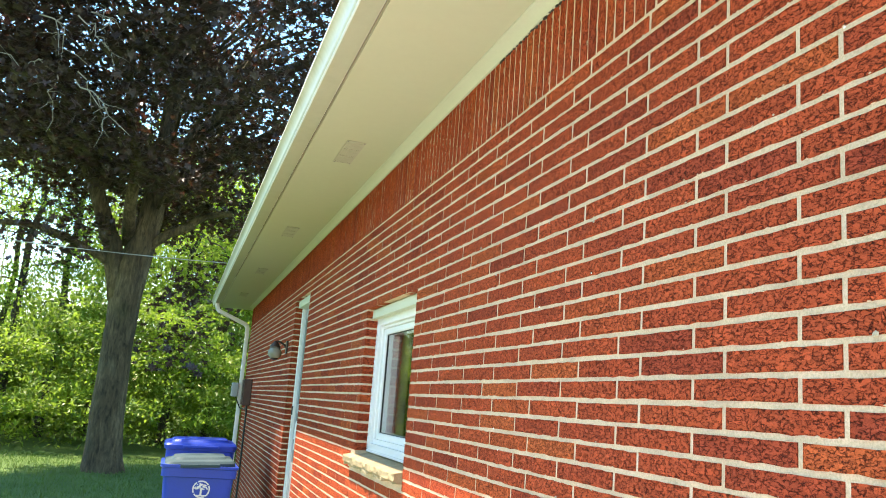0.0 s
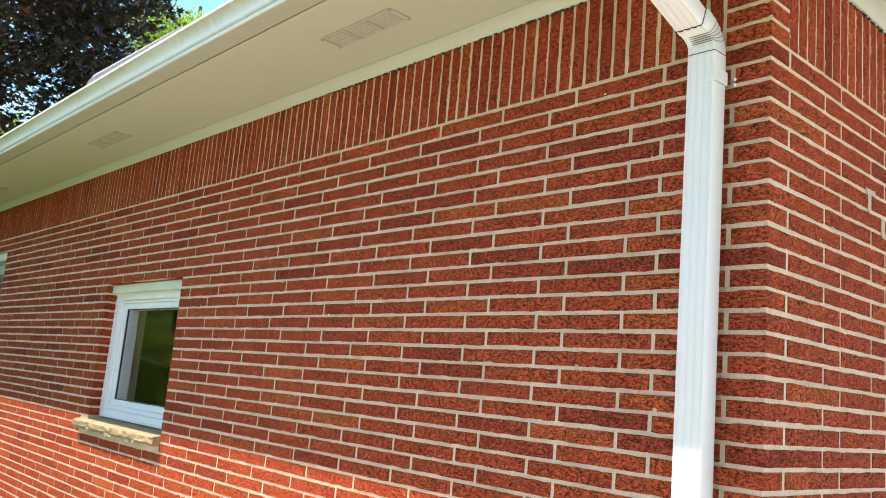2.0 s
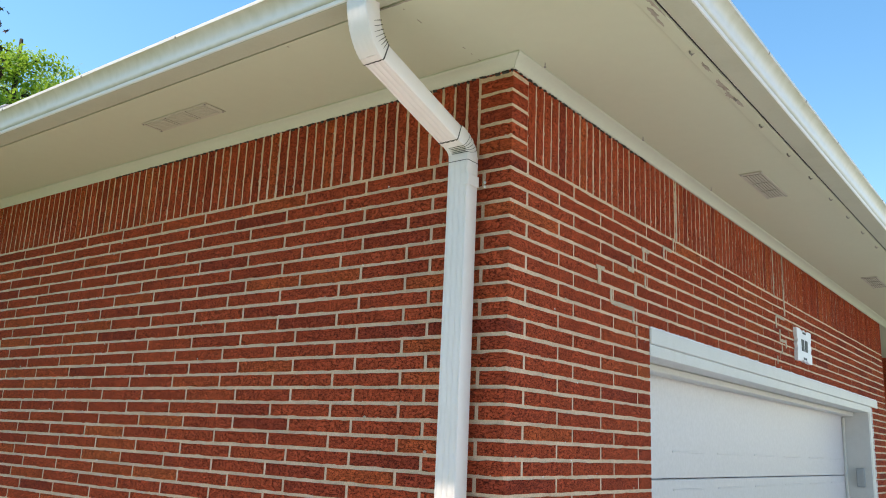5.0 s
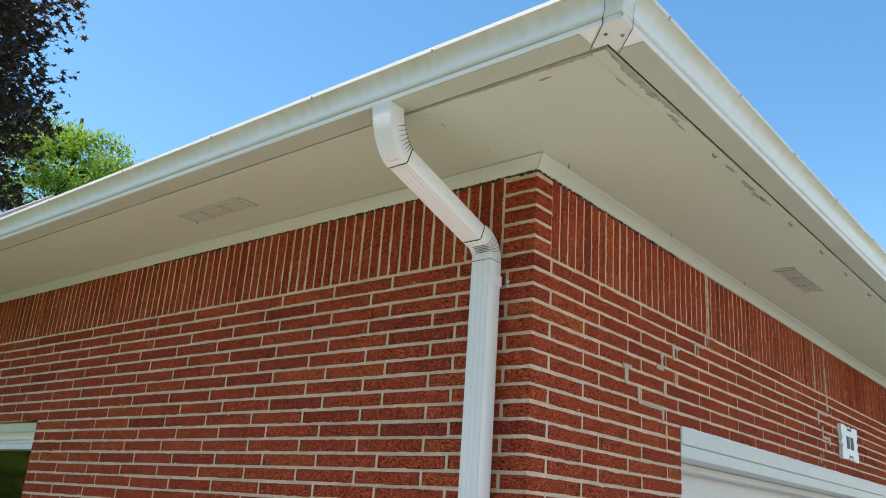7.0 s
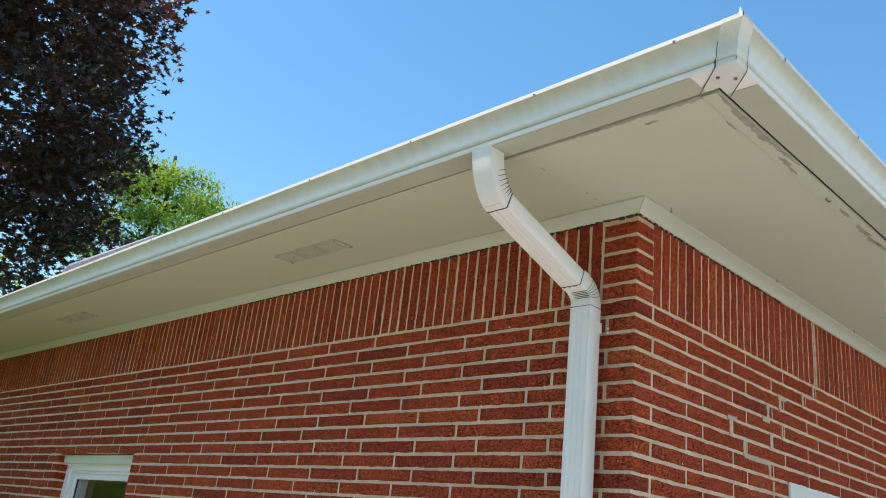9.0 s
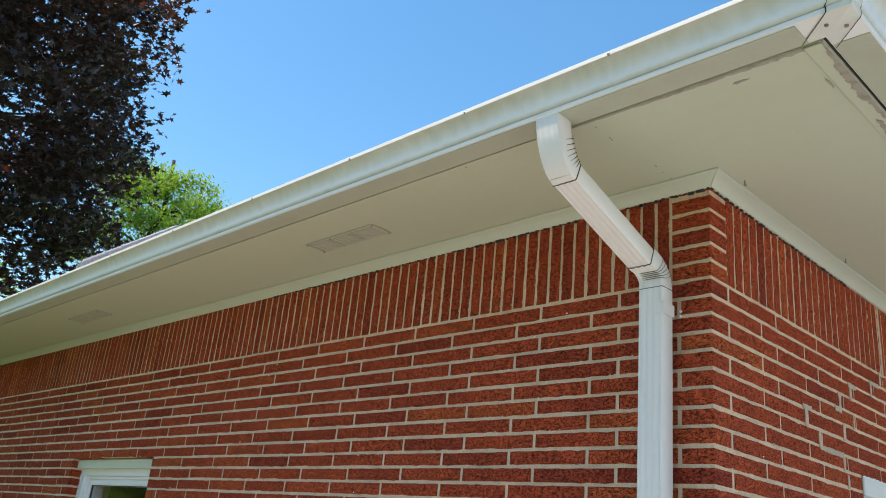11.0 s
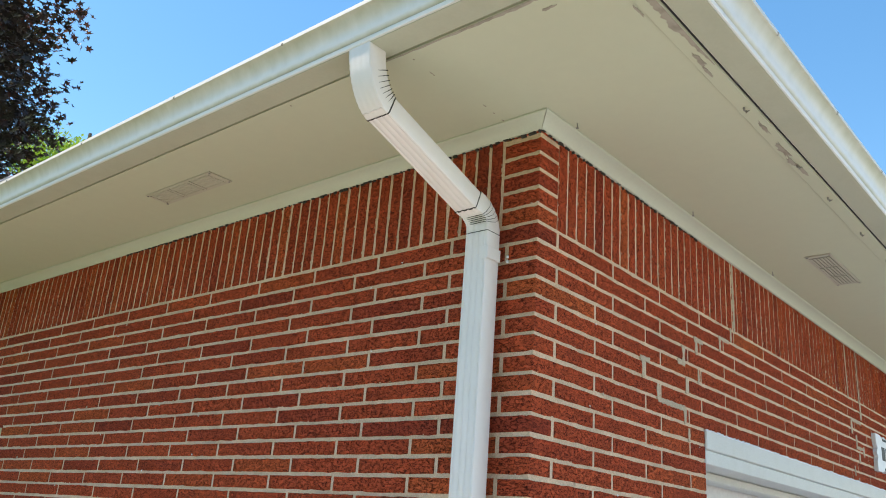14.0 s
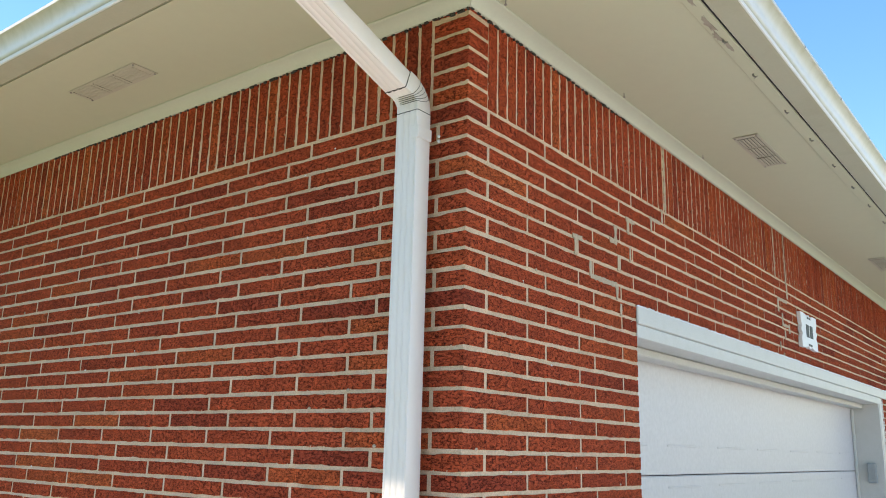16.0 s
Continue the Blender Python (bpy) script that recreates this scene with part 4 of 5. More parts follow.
frame_bars(window, "window_frame", 0.066, 0.20, w0 + 0.002, w1 - 0.002, wz0 + 0.004, wz1 - 0.045, 0.040, WHITE)
part("head_board", boxed(0.030, 0.2, w0 + 0.002, w1 - 0.002, wz1 - 0.048, wz1 + 0.001, bevel=0.003), TRIM, window, "cream-white painted head board")
frame_bars(window, "stop", 0.082, 0.19, w0 + 0.042, w1 - 0.042, wz0 + 0.044, wz1 - 0.085, 0.016, WHITE, bottom=0.025)
frame_bars(window, "sash", 0.094, 0.18, w0 + 0.058, w1 - 0.058, wz0 + 0.068, wz1 - 0.100, 0.034, WHITE, 0.004)
frame_bars(window, "seal", 0.104, 0.116, w0 + 0.091, w1 - 0.091, wz0 + 0.101, wz1 - 0.133, 0.005, BLACK, 0.0)
pane = part("pane", boxed(0.108, 0.113, w0 + 0.090, w1 - 0.090, wz0 + 0.100, wz1 - 0.132), GLASS, window, "clear pane reflecting trees")
pane.visible_shadow = False
part("ledge", boxed(0.06, 0.19, w0 + 0.002, w1 - 0.002, wz0 - 0.002, wz0 + 0.012, bevel=0.003), WHITE, window)

# rough caulk along the left brick edge
rnd = random.Random(4)
b = bmesh.new()
z = wz0 + 0.02
while z < wz1 - 0.04:
    r = rnd.uniform(0.004, 0.009)
    bmesh.ops.create_icosphere(b, subdivisions=1, radius=r, matrix=Matrix.Translation((0.064, w1 - 0.001 - rnd.uniform(0, 0.004), z)) @ Matrix.Diagonal((0.5, 0.7, 1.5, 1)))
    z += r * 1.7
part("caulk", b, WHITE, window, "ragged bead of white caulk")


def stone_sill():
    """A rock-faced sandstone sill: its front is broken in rough steps."""
    th = bmesh.new()
    y0, y1, z0, z1 = w0 + 0.0, w1 + 0.115, 1.326, 1.374
    nx, nz = 70, 9
    rows = []
    for j in range(nz + 1):
        row = []
        for i in range(nx + 1):
            y = y0 + (y1 - y0) * i / nx
            f = j / nz
            z = z0 + (z1 - z0) * f
            n = noise.fractal(Vector((y * 11, z * 26, 3.0)), 0.9, 2.0, 4)
            s = noise.noise(Vector((y * 30, 7.0, z * 50)))
            x = -0.040 - 0.007 * n - 0.004 * s + (0.018 if f < 0.25 else 0.0) * (0.5 + n)
            if j == nz:
                x += 0.006
            if j == 0:
                z += 0.010 * n
            row.append(th.verts.new((x, y, z + (0.004 * s if 0 < j < nz else 0))))
        rows.append(row)
    for a_, b_ in zip(rows, rows[1:]):
        for i in range(nx):
            th.faces.new((a_[i], b_[i], b_[i + 1], a_[i + 1]))
    back_t = [th.verts.new((0.11, y0 + (y1 - y0) * i / nx, wz0 - 0.001)) for i in range(nx + 1)]
    back_b = [th.verts.new((0.11, y0 + (y1 - y0) * i / nx, z0)) for i in range(nx + 1)]
    for i in range(nx):
        th.faces.new((rows[-1][i], back_t[i], back_t[i + 1], rows[-1][i + 1]))
        th.faces.new((rows[0][i + 1], back_b[i + 1], back_b[i], rows[0][i]))
    th.faces.new([r[0] for r in rows] + [back_t[0], back_b[0]])
    th.faces.new([r[-1] for r in rows][::-1] + [back_b[-1], back_t[-1]])
    bmesh.ops.recalc_face_normals(th, faces=th.faces)
    return tagged(part("window_sill", th, STONE), label="rock-faced tan sandstone sill under the window", category="sill", kind="structure")


stone_sill()

# ---- side door ----
q0, q1, dz0, dz1 = DOOR
door = base("door_1", (0.1, (q0 + q1) / 2, dz0), label="closed grey storm door in a white frame set back in brick", category="door", kind="structure")
part("head_board", boxed(0.025, 0.2, q0 + 0.002, q1 - 0.002, dz1 - 0.062, dz1 + 0.001, bevel=0.003), TRIM, door, "cream-white painted head board")
part("jamb", boxed(0.060, 0.2, q1 - 0.045, q1 - 0.002, dz0, dz1 - 0.064, bevel=0.003), WHITE, door)
part("jamb", boxed(0.060, 0.2, q0 + 0.002, q0 + 0.045, dz0, dz1 - 0.064, bevel=0.003), WHITE, door)
part("threshold", boxed(0.0, 0.2, q0 + 0.002, q1 - 0.002, dz0 - 0.02, dz0 + 0.02, bevel=0.004), WHITE, door)
leaf = part("door_leaf", boxed(0.09, 0.115, q0 + 0.047, q1 - 0.047, dz0 + 0.025, dz0 + 0.55, bevel=0.004), ALU, door, "grey enamelled kick panel")
for yy in ((q0 + 0.047, q0 + 0.13), (q1 - 0.13, q1 - 0.047)):
    part("stile", boxed(0.085, 0.12, yy[0], yy[1], dz0 + 0.025, dz1 - 0.068, bevel=0.004), ALU, door)
for zz in ((dz0 + 0.45, dz0 + 0.60), (dz0 + 1.02, dz0 + 1.10), (dz1 - 0.16, dz1 - 0.068)):
    part("rail", boxed(0.086, 0.119, q0 + 0.13, q1 - 0.13, zz[0], zz[1], bevel=0.004), ALU, door)
for zz in ((dz0 + 0.60, dz0 + 1.02), (dz0 + 1.10, dz1 - 0.16)):
    pn = part("pane", boxed(0.100, 0.104, q0 + 0.13, q1 - 0.13, zz[0], zz[1]), GLASS, door)
    pn.visible_shadow = False
part("inner_door", boxed(0.17, 0.2, q0 + 0.045, q1 - 0.045, dz0 + 0.02, dz1 - 0.068), ALU, door, "pale inner door behind the glass")
# scrolled ornament of the storm door
for k, yc in enumerate((q0 + 0.25, q0 + 0.37, q0 + 0.49, q0 + 0.61)):
    s = 1 if k % 2 else -1
    b = tube(bmesh.new(), [(0.082, yc + s * 0.045 * math.cos(i * 0.55) * (1 - i / 15), dz0 + 0.80 + 0.19 * math.sin(i * 0.42) * (1 - i / 20)) for i in range(13)], 0.006, 6)
    part("scroll", b, WHITE, door, "pale scrolled metal ornament")
b = tube(bmesh.new(), [(0.085, q0 + 0.10, dz0 + 0.98), (0.045, q0 + 0.10, dz0 + 0.97), (0.045, q0 + 0.10, dz0 + 0.85), (0.085, q0 + 0.10, dz0 + 0.84)], 0.009, 8)
part("door_handle", b, BLACK, door)
part("hinge", boxed(0.052, 0.062, q1 - 0.05, q1 - 0.03, dz0 + 1.0, dz0 + 1.08, bevel=0.002), BLACK, door)

# ---- wall lamp ----
lamp = base("wall_lamp", (0.0, 7.50, 2.1), label="dark bronze wall lantern with a bulbous seeded glass shade", category="wall lamp")
b = boxed(-0.018, -0.001, 7.46, 7.54, 2.05, 2.17, bevel=0.006, segments=2)
part("backplate", b, BRONZE, lamp)
b = tube(bmesh.new(), [(-0.012, 7.50, 2.11), (-0.04, 7.50, 2.135), (-0.075, 7.50, 2.155), (-0.105, 7.50, 2.160), (-0.115, 7.50, 2.150)], 0.009, 8)
part("arm", b, BRONZE, lamp)
part("cap", lathe(bmesh.new(), (-0.115, 7.50, 2.10), [(0.052, 0), (0.048, 0.012), (0.034, 0.035), (0.022, 0.048), (0.012, 0.062)], 20), BRONZE, lamp, smooth=True)
part("shade", lathe(bmesh.new(), (-0.115, 7.50, 2.00), [(0.03, 0), (0.052, 0.012), (0.066, 0.040), (0.064, 0.062), (0.052, 0.085), (0.046, 0.100)], 24), FROST, lamp, "smoky bulbous glass", smooth=True)
part("base_ring", lathe(bmesh.new(), (-0.115, 7.50, 1.985), [(0.02, 0), (0.036, 0.006), (0.036, 0.018)], 16), BRONZE, lamp, smooth=True)

# ---- meter box and its conduit ----
mb = base("meter_box", (0.0, 10.95, 1.5), label="brown metal service box on the side wall", category="meter box")
part("body", boxed(-0.105, 0.002, 10.84, 11.06, 1.50, 1.84, bevel=0.008), BROWNBOX, mb)
part("cover", boxed(-0.113, -0.106, 10.85, 11.05, 1.51, 1.83, bevel=0.003), BROWNBOX, mb)
part("conduit", tube(bmesh.new(), [(-0.03, 10.95, 1.50), (-0.03, 10.95, 1.2), (-0.028, 10.955, 0.6), (-0.03, 10.95, 0.02)], 0.013, 8), BLACK, mb, "black conduit")
gm = base("junction_box", (-0.1, WEST_END - 0.12, 1.62), label="grey plastic box strapped to the rear downspout", category="junction box")
part("body", boxed(-0.185, -0.089, WEST_END - 0.20, WEST_END - 0.06, 1.60, 1.80, bevel=0.02, segments=3), GREYBOX, gm)
part("cable", tube(bmesh.new(), [(-0.12, WEST_END - 0.14, 1.61), (-0.05, 11.9, 1.45), (-0.02, 11.4, 1.44), (-0.02, 11.07, 1.55)], 0.008, 6), BLACK, gm)

# ---- garage door ----
g0, g1, gz0, gz1 = GAR
YD = 0.195
gd = base("garage_door", ((g0 + g1) / 2, YD, 0.0), label="closed white sectional garage door with embossed panels", category="garage door")
SEC = 0.536
zt = 1.628 + SEC
PITCH = 0.5955
for k in range(4):
    z1 = zt - k * SEC
    z0 = z1 - SEC
    sec = part("door_section", boxed(g0 - 0.06, g1 + 0.03, YD, YD + 0.045, max(z0 + 0.002, 0.014), z1 - 0.002, bevel=0.004), DOORWHITE, gd)
    for i in range(7):
        xa = 1.11 + i * PITCH
        za, zb = z0 + 0.115, z1 - 0.045
        b = bmesh.new()
        # raised field inside a sunk border
        for (x0, zz0, x1, zz1) in ((xa, za, xa + 0.395, za + 0.009), (xa, zb - 0.008, xa + 0.395, zb)):
            level = x1 - x0 > 0.1
            box(b, x0, x1, YD - (0.0032 if level else 0.0008), YD - 0.0002, zz0, zz1, bevel=0.0012 if level else 0.0)
        m_ = part("panel_moulding", b, DOORWHITE, sec)
gf = base("garage_frame", ((g0 + g1) / 2, 0.1, gz1), label="white painted wooden garage door frame with flaking edges", category="door frame")
part("header", boxed(g0 + 0.003, g1 + 0.33, -0.006, 0.05, gz1 - 0.062, gz1 + 0.001, bevel=0.004), FRAMEWHITE, gf)
part("header_step", boxed(g0 + 0.003, g1 + 0.02, -0.0015, 0.10, gz1 - 0.110, gz1 - 0.063, bevel=0.003), FRAMEWHITE, gf)
part("stop", boxed(g0 + 0.003, g1 + 0.004, 0.112, YD - 0.004, gz1 - 0.140, gz1 - 0.108, bevel=0.005), FRAMEWHITE, gf)
part("soffit_board", boxed(g0 + 0.003, g1 + 0.004, 0.10, T, gz1 - 0.107, gz1 + 0.003, bevel=0.002), FRAMEWHITE, gf)
part("jamb", boxed(g1, g1 + 0.018, 0.006, T, 0.012, gz1 - 0.064, bevel=0.002), FRAMEWHITE, gf)
part("casing", boxed(g1 + 0.018, g1 + 0.105, 0.002, 0.05, 0.012, gz1 - 0.064, bevel=0.004), FRAMEWHITE, gf)
part("jamb", boxed(g0 + 0.002, g0 + 0.016, 0.03, T, 0.012, gz1 - 0.1, bevel=0.002), FRAMEWHITE, gf)
part("weather_strip", boxed(g1 - 0.035, g1 - 0.001, YD - 0.018, YD - 0.001, 0.012, gz1 - 0.15, bevel=0.003), FRAMEWHITE, gf)
rnd = random.Random(9)
b = bmesh.new()
x = g0 + 0.01
while x < g1 + 0.3:
    r = rnd.uniform(0.003, 0.007)
    bmesh.ops.create_icosphere(b, subdivisions=1, radius=r, matrix=Matrix.Translation((x, -0.003, gz1 + 0.001 + rnd.uniform(-0.002, 0.003))) @ Matrix.Diagonal((1.8, 0.6, 0.8, 1)))
    x += r * 2.2
part("caulk", b, WHITE, gf, "ragged bead of white caulk")
b = bmesh.new()
z = 0.9
while z < gz1 - 0.06:
    r = rnd.uniform(0.004, 0.008)
    bmesh.ops.create_icosphere(b, subdivisions=1, radius=r, matrix=Matrix.Translation((g1 + 0.106 + rnd.uniform(0, 0.004), 0.0, z)) @ Matrix.Diagonal((0.7, 0.6, 1.6, 1)))
    z += r * 2.0
part("caulk", b, WHITE, gf, "ragged bead of white caulk")
kp = base("keypad", (g1, 0.09, 1.55), label="grey plastic keypad box on the garage jamb", category="keypad")
part("body", boxed(g1 - 0.030, g1 - 0.0005, 0.055, 0.115, 1.545, 1.685, bevel=0.008, segments=2), GREYBOX, kp)
part("flap", boxed(g1 - 0.036, g1 - 0.030, 0.060, 0.110, 1.568, 1.680, bevel=0.003), GREYBOX, kp)

# ---- house plaque ----
pq = base("house_plaque", (3.25, -0.01, 2.39), label="white scalloped plaque with dark marks above the garage door", category="plaque")
px0, px1, pz0, pz1 = 3.09, 3.415, 2.300, 2.492
pts = []
cxp, czp = (px0 + px1) / 2, (pz0 + pz1) / 2
hw, hh = (px1 - px0) / 2, (pz1 - pz0) / 2
for i in range(64):
    a = 2 * math.pi * i / 64
    c, s = math.cos(a), math.sin(a)
    k = 1 / max(abs(c), abs(s))
    notch = 0.14 * math.exp(-((min(abs(c), abs(s)) - 0.25) / 0.12) ** 2)
    pts.append((cxp + hw * c * k * (1 - notch), czp + hh * s * k * (1 - notch)))
b = bmesh.new()
fr = [b.verts.new((x, -0.022, z)) for x, z in pts]
bk = [b.verts.new((x, -0.002, z)) for x, z in pts]
b.faces.new(fr)
b.faces.new(bk[::-1])
for i in range(64):
    b.faces.new((fr[i], bk[i], bk[(i + 1) % 64], fr[(i + 1) % 64]))
bmesh.ops.recalc_face_normals(b, faces=b.faces)
part("board", b, WHITE, pq)
for xa in (3.185, 3.262):
    part("bar", boxed(xa, xa + 0.056, -0.0245, -0.0215, 2.362, 2.432, bevel=0.001), BLACK, pq, "plain dark bar")
for zc in (pz0 + 0.020, pz1 - 0.020):
    for s in (-1, 1):
        part("bar", boxed(cxp + s * 0.02 - 0.014, cxp + s * 0.02 + 0.014, -0.0245, -0.0215, zc - 0.006, zc + 0.006, bevel=0.001), BLACK, pq, "small dark ornament")

# ---- repaired joints ----
rep = base("joint_repair", (0.9, 0.0, 2.3), label="smeared grey repair mortar in stepped cracks of the brick wall", category="mortar repair")


def smear(x0, z0, x1, z1, w, seed):
    rnd = random.Random(seed)
    n = max(4, int(math.hypot(x1 - x0, z1 - z0) / 0.011))
    dx, dz = (x1 - x0) / n, (z1 - z0) / n
    L = math.hypot(dx, dz) or 1
    nx, nz = -dz / L, dx / L
    b = bmesh.new()
    secs = []
    for i in range(n + 1):
        k = w * rnd.uniform(0.6, 1.15) / 2
        x, z = x0 + dx * i, z0 + dz * i
        secs.append([(x + nx * k, 0.006, z + nz * k), (x + nx * k * 0.9, -0.0015, z + nz * k * 0.9), (x - nx * k * 0.9, -0.002, z - nz * k * 0.9), (x - nx * k, 0.006, z - nz * k)])
    loft(b, secs)
    bmesh.ops.recalc_face_normals(b, faces=b.faces)
    return part("smear", b, REPAIR, rep)


for i, (x, za, zb, w) in enumerate(((0.586, 2.371, 2.312, 0.024), (0.682, 2.309, 2.261, 0.022), (0.868, 2.469, 2.408, 0.026), (0.969, 2.523, 2.460, 0.024), (0.981, 2.412, 2.365, 0.020), (0.889, 2.367, 2.314, 0.022), (0.870, 2.262, 2.213, 0.022), (0.897, 2.202, 2.160, 0.020), (1.171, 2.571, 2.516, 0.020), (1.275, 2.626, 2.572, 0.020), (2.932, 2.620, 2.533, 0.030), (2.755, 2.508, 2.443, 0.030), (2.819, 2.443, 2.381, 0.026), (2.933, 2.398, 2.348, 0.026), (2.851, 2.357, 2.312, 0.024), (2.753, 2.287, 2.242, 0.022), (2.809, 2.235, 2.187, 0.022))):
    smear(x, za, x, zb, w, i)
for i, (xa, xb, z, w) in enumerate(((0.565, 0.628, 2.370, 0.020), (0.681, 0.871, 2.261, 0.020), (1.173, 1.257, 2.566, 0.017), (0.824, 0.876, 2.411, 0.020), (0.953, 1.022, 2.513, 0.020), (2.752, 2.918, 2.513, 0.020), (2.812, 2.935, 2.383, 0.020))):
    smear(xa, z, xb, z, w, i + 50)
for i, x in enumerate((1.312, 2.735, 2.925)):
    smear(x, Z_SOLDIER, x, Z_TRIM, 0.017, i + 80)


# white splashes and grey dabs of mortar stuck on the brick faces
splash = base("mortar_splash", (0.0, 0.0, 1.9), label="small white and grey dabs of mortar stuck on the bricks", category="mortar splash", kind="stuff")
rd_s = random.Random(21)
for mat_, count, big in ((WHITE, 46, 0.0035), (REPAIR, 40, 0.006)):
    b = bmesh.new()
    for i in range(count):
        z = Z_SOLDIER - COURSE * rd_s.randint(1, 30) + rd_s.uniform(-0.012, 0.012)
        r = big * rd_s.uniform(0.4, 1.0)
        along_y = rd_s.random() < 0.55
        u = rd_s.uniform(0.05, 2.9) if along_y else rd_s.uniform(0.05, 0.98 if z < 2.25 else 3.6)
        centre = (-0.0008, u, z) if along_y else (u, -0.0008, z)
        flat = (0.3, 1.4, 0.9, 1) if along_y else (1.4, 0.3, 0.9, 1)
        bmesh.ops.create_icosphere(b, subdivisions=1, radius=r, matrix=Matrix.Translation(centre) @ Matrix.Diagonal(flat))
    for v in b.verts:
        v.co += Vector((rd_s.uniform(-1, 1) * 0.0003, rd_s.uniform(-1, 1) * 0.0006, rd_s.uniform(-1, 1) * 0.0009))
    part("dab", b, mat_, splash)


# ---- carts ----
def cart(cx, cy, inset, lid_mat, lid_open, rim, label, emblem, lid_label):
    th = base("recycling_cart", (cx, cy, 0.0), label=label, category="recycling cart", group="carts beside the wall")
    W0, W1, D0, D1 = 0.44, 0.585, 0.50, 0.64

    def sec(w, d, z, r=0.05):
        out = []
        for sx, sy, a0 in ((1, 1, 0), (-1, 1, 90), (-1, -1, 180), (1, -1, 270)):
            for k in range(5):
                a = radians(a0 + k * 22.5)
                out.append((cx + sx * (w / 2 - r) + r * math.cos(a), cy + sy * (d / 2 - r) + r * math.sin(a), z))
        return out
    secs = []
    for f in (0.0, 0.02, 0.25, 0.5, 0.75, 0.93, 1.0):
        secs.append(sec(W0 + (W1 - W0) * f, D0 + (D1 - D0) * f, 0.06 + f * (rim - 0.09)))
    b = loft(bmesh.new(), secs)
    part("body", b, BLUE, th, smooth=False)
    b = loft(bmesh.new(), [sec(W1 + 0.012, D1 + 0.012, rim - 0.10), sec(W1 + 0.026, D1 + 0.026, rim - 0.095), sec(W1 + 0.026, D1 + 0.026, rim - 0.028), sec(W1 + 0.05, D1 + 0.05, rim - 0.022), sec(W1 + 0.05, D1 + 0.05, rim)])
    part("rim", b, BLUE, th)
    # domed lid hinged at the wall side
    lid = bmesh.new()
    lw, ld = W1 - inset, D1 - inset
    ls = [sec(lw + 0.065, ld + 0.075, rim + 0.002, 0.06), sec(lw + 0.07, ld + 0.08, rim + 0.03, 0.06), sec(lw + 0.04, ld + 0.05, rim + 0.048, 0.06), sec(lw - 0.06, ld - 0.06, rim + 0.060, 0.08), sec(lw - 0.09, ld - 0.1, rim + 0.078, 0.08), sec(lw - 0.24, ld - 0.26, rim + 0.083, 0.08)]
    loft(lid, ls)
    rot = Matrix.Translation((cx + W1 / 2 if lid_open else cx, cy + D1 / 2, rim)) @ Matrix.Rotation(radians(lid_open), 4, "Y") @ Matrix.Translation((-(cx + W1 / 2) if lid_open else -cx, -(cy + D1 / 2), -rim))
    bmesh.ops.transform(lid, matrix=rot, verts=lid.verts)
    lo = part("lid", lid, lid_mat, th, lid_label)
    b = boxed(cx - 0.16, cx + 0.16, cy - D1 / 2 - 0.055, cy - D1 / 2 - 0.03, rim + 0.004, rim + 0.03, bevel=0.008, segments=2)
    bmesh.ops.transform(b, matrix=rot, verts=b.verts)
    part("lid_grip", b, lid_mat, th)
    part("handle", tube(bmesh.new(), [(cx - 0.22, cy + D1 / 2 + 0.05, rim - 0.03), (cx + 0.22, cy + D1 / 2 + 0.05, rim - 0.03)], 0.014, 10), BLUE, th)
    for sx in (-1, 1):
        wheel = part("wheel", tube(bmesh.new(), [(cx + sx * 0.225, cy + 0.23, 0.125), (cx + sx * 0.275, cy + 0.23, 0.125)], 0.125, 24), BLACK, th)
    if emblem:
        # round white crest made of plain shapes
        yf = cy - (D0 + (D1 - D0) * 0.83) / 2 - 0.004
        zc, r = 0.845, 0.072
        b = bmesh.new()
        ring = []
        for i in range(40):
            a = 2 * math.pi * i / 40
            c, s = math.cos(a), math.sin(a)
            tilt = (zc + r * s - 0.845) * 0.075
            ring.append([b.verts.new((cx + 0.03 + rr * c, yf - tilt, zc + rr * s)) for rr in (r * 0.84, r)])
        for i in range(40):
            if i % 10 != 3:
                p, q = ring[i], ring[(i + 1) % 40]
                b.faces.new((p[0], p[1], q[1], q[0]))
        part("crest", b, PRINT, th, "white printed ring")
        rnd = random.Random(3)
        b = bmesh.new()
        for i in range(46):
            a, rr = rnd.uniform(0, math.pi), r * 0.75 * math.sqrt(rnd.random())
            x, z = cx + 0.03 + rr * math.cos(a), zc + rr * math.sin(a) * 0.9
            s = rnd.uniform(0.003, 0.008)
            box(b, x - s, x + s, yf - 0.0015 - (z - 0.845) * 0.075, yf + 0.001, z - s * 0.6, z + s * 0.6)
        box(b, cx + 0.022, cx + 0.038, yf - 0.001, yf + 0.003, zc - 0.05, zc + 0.01)
        box(b, cx - 0.01, cx + 0.07, yf - 0.001, yf + 0.004, zc - 0.056, zc - 0.046)
        part("crest", b, PRINT, th, "white printed tree shape")
    return th


cart(-0.675, 7.33, 0.075, GREENGREY, -3.2, 1.036, "blue wheeled cart with a grey-green lid and white round crest", True, "grey-green lid sunk askew into the rim")
cart(-0.66, 8.10, 0, BLUE, -1.5, 1.130, "blue wheeled cart with a blue lid beside the wall", False, "blue domed lid")


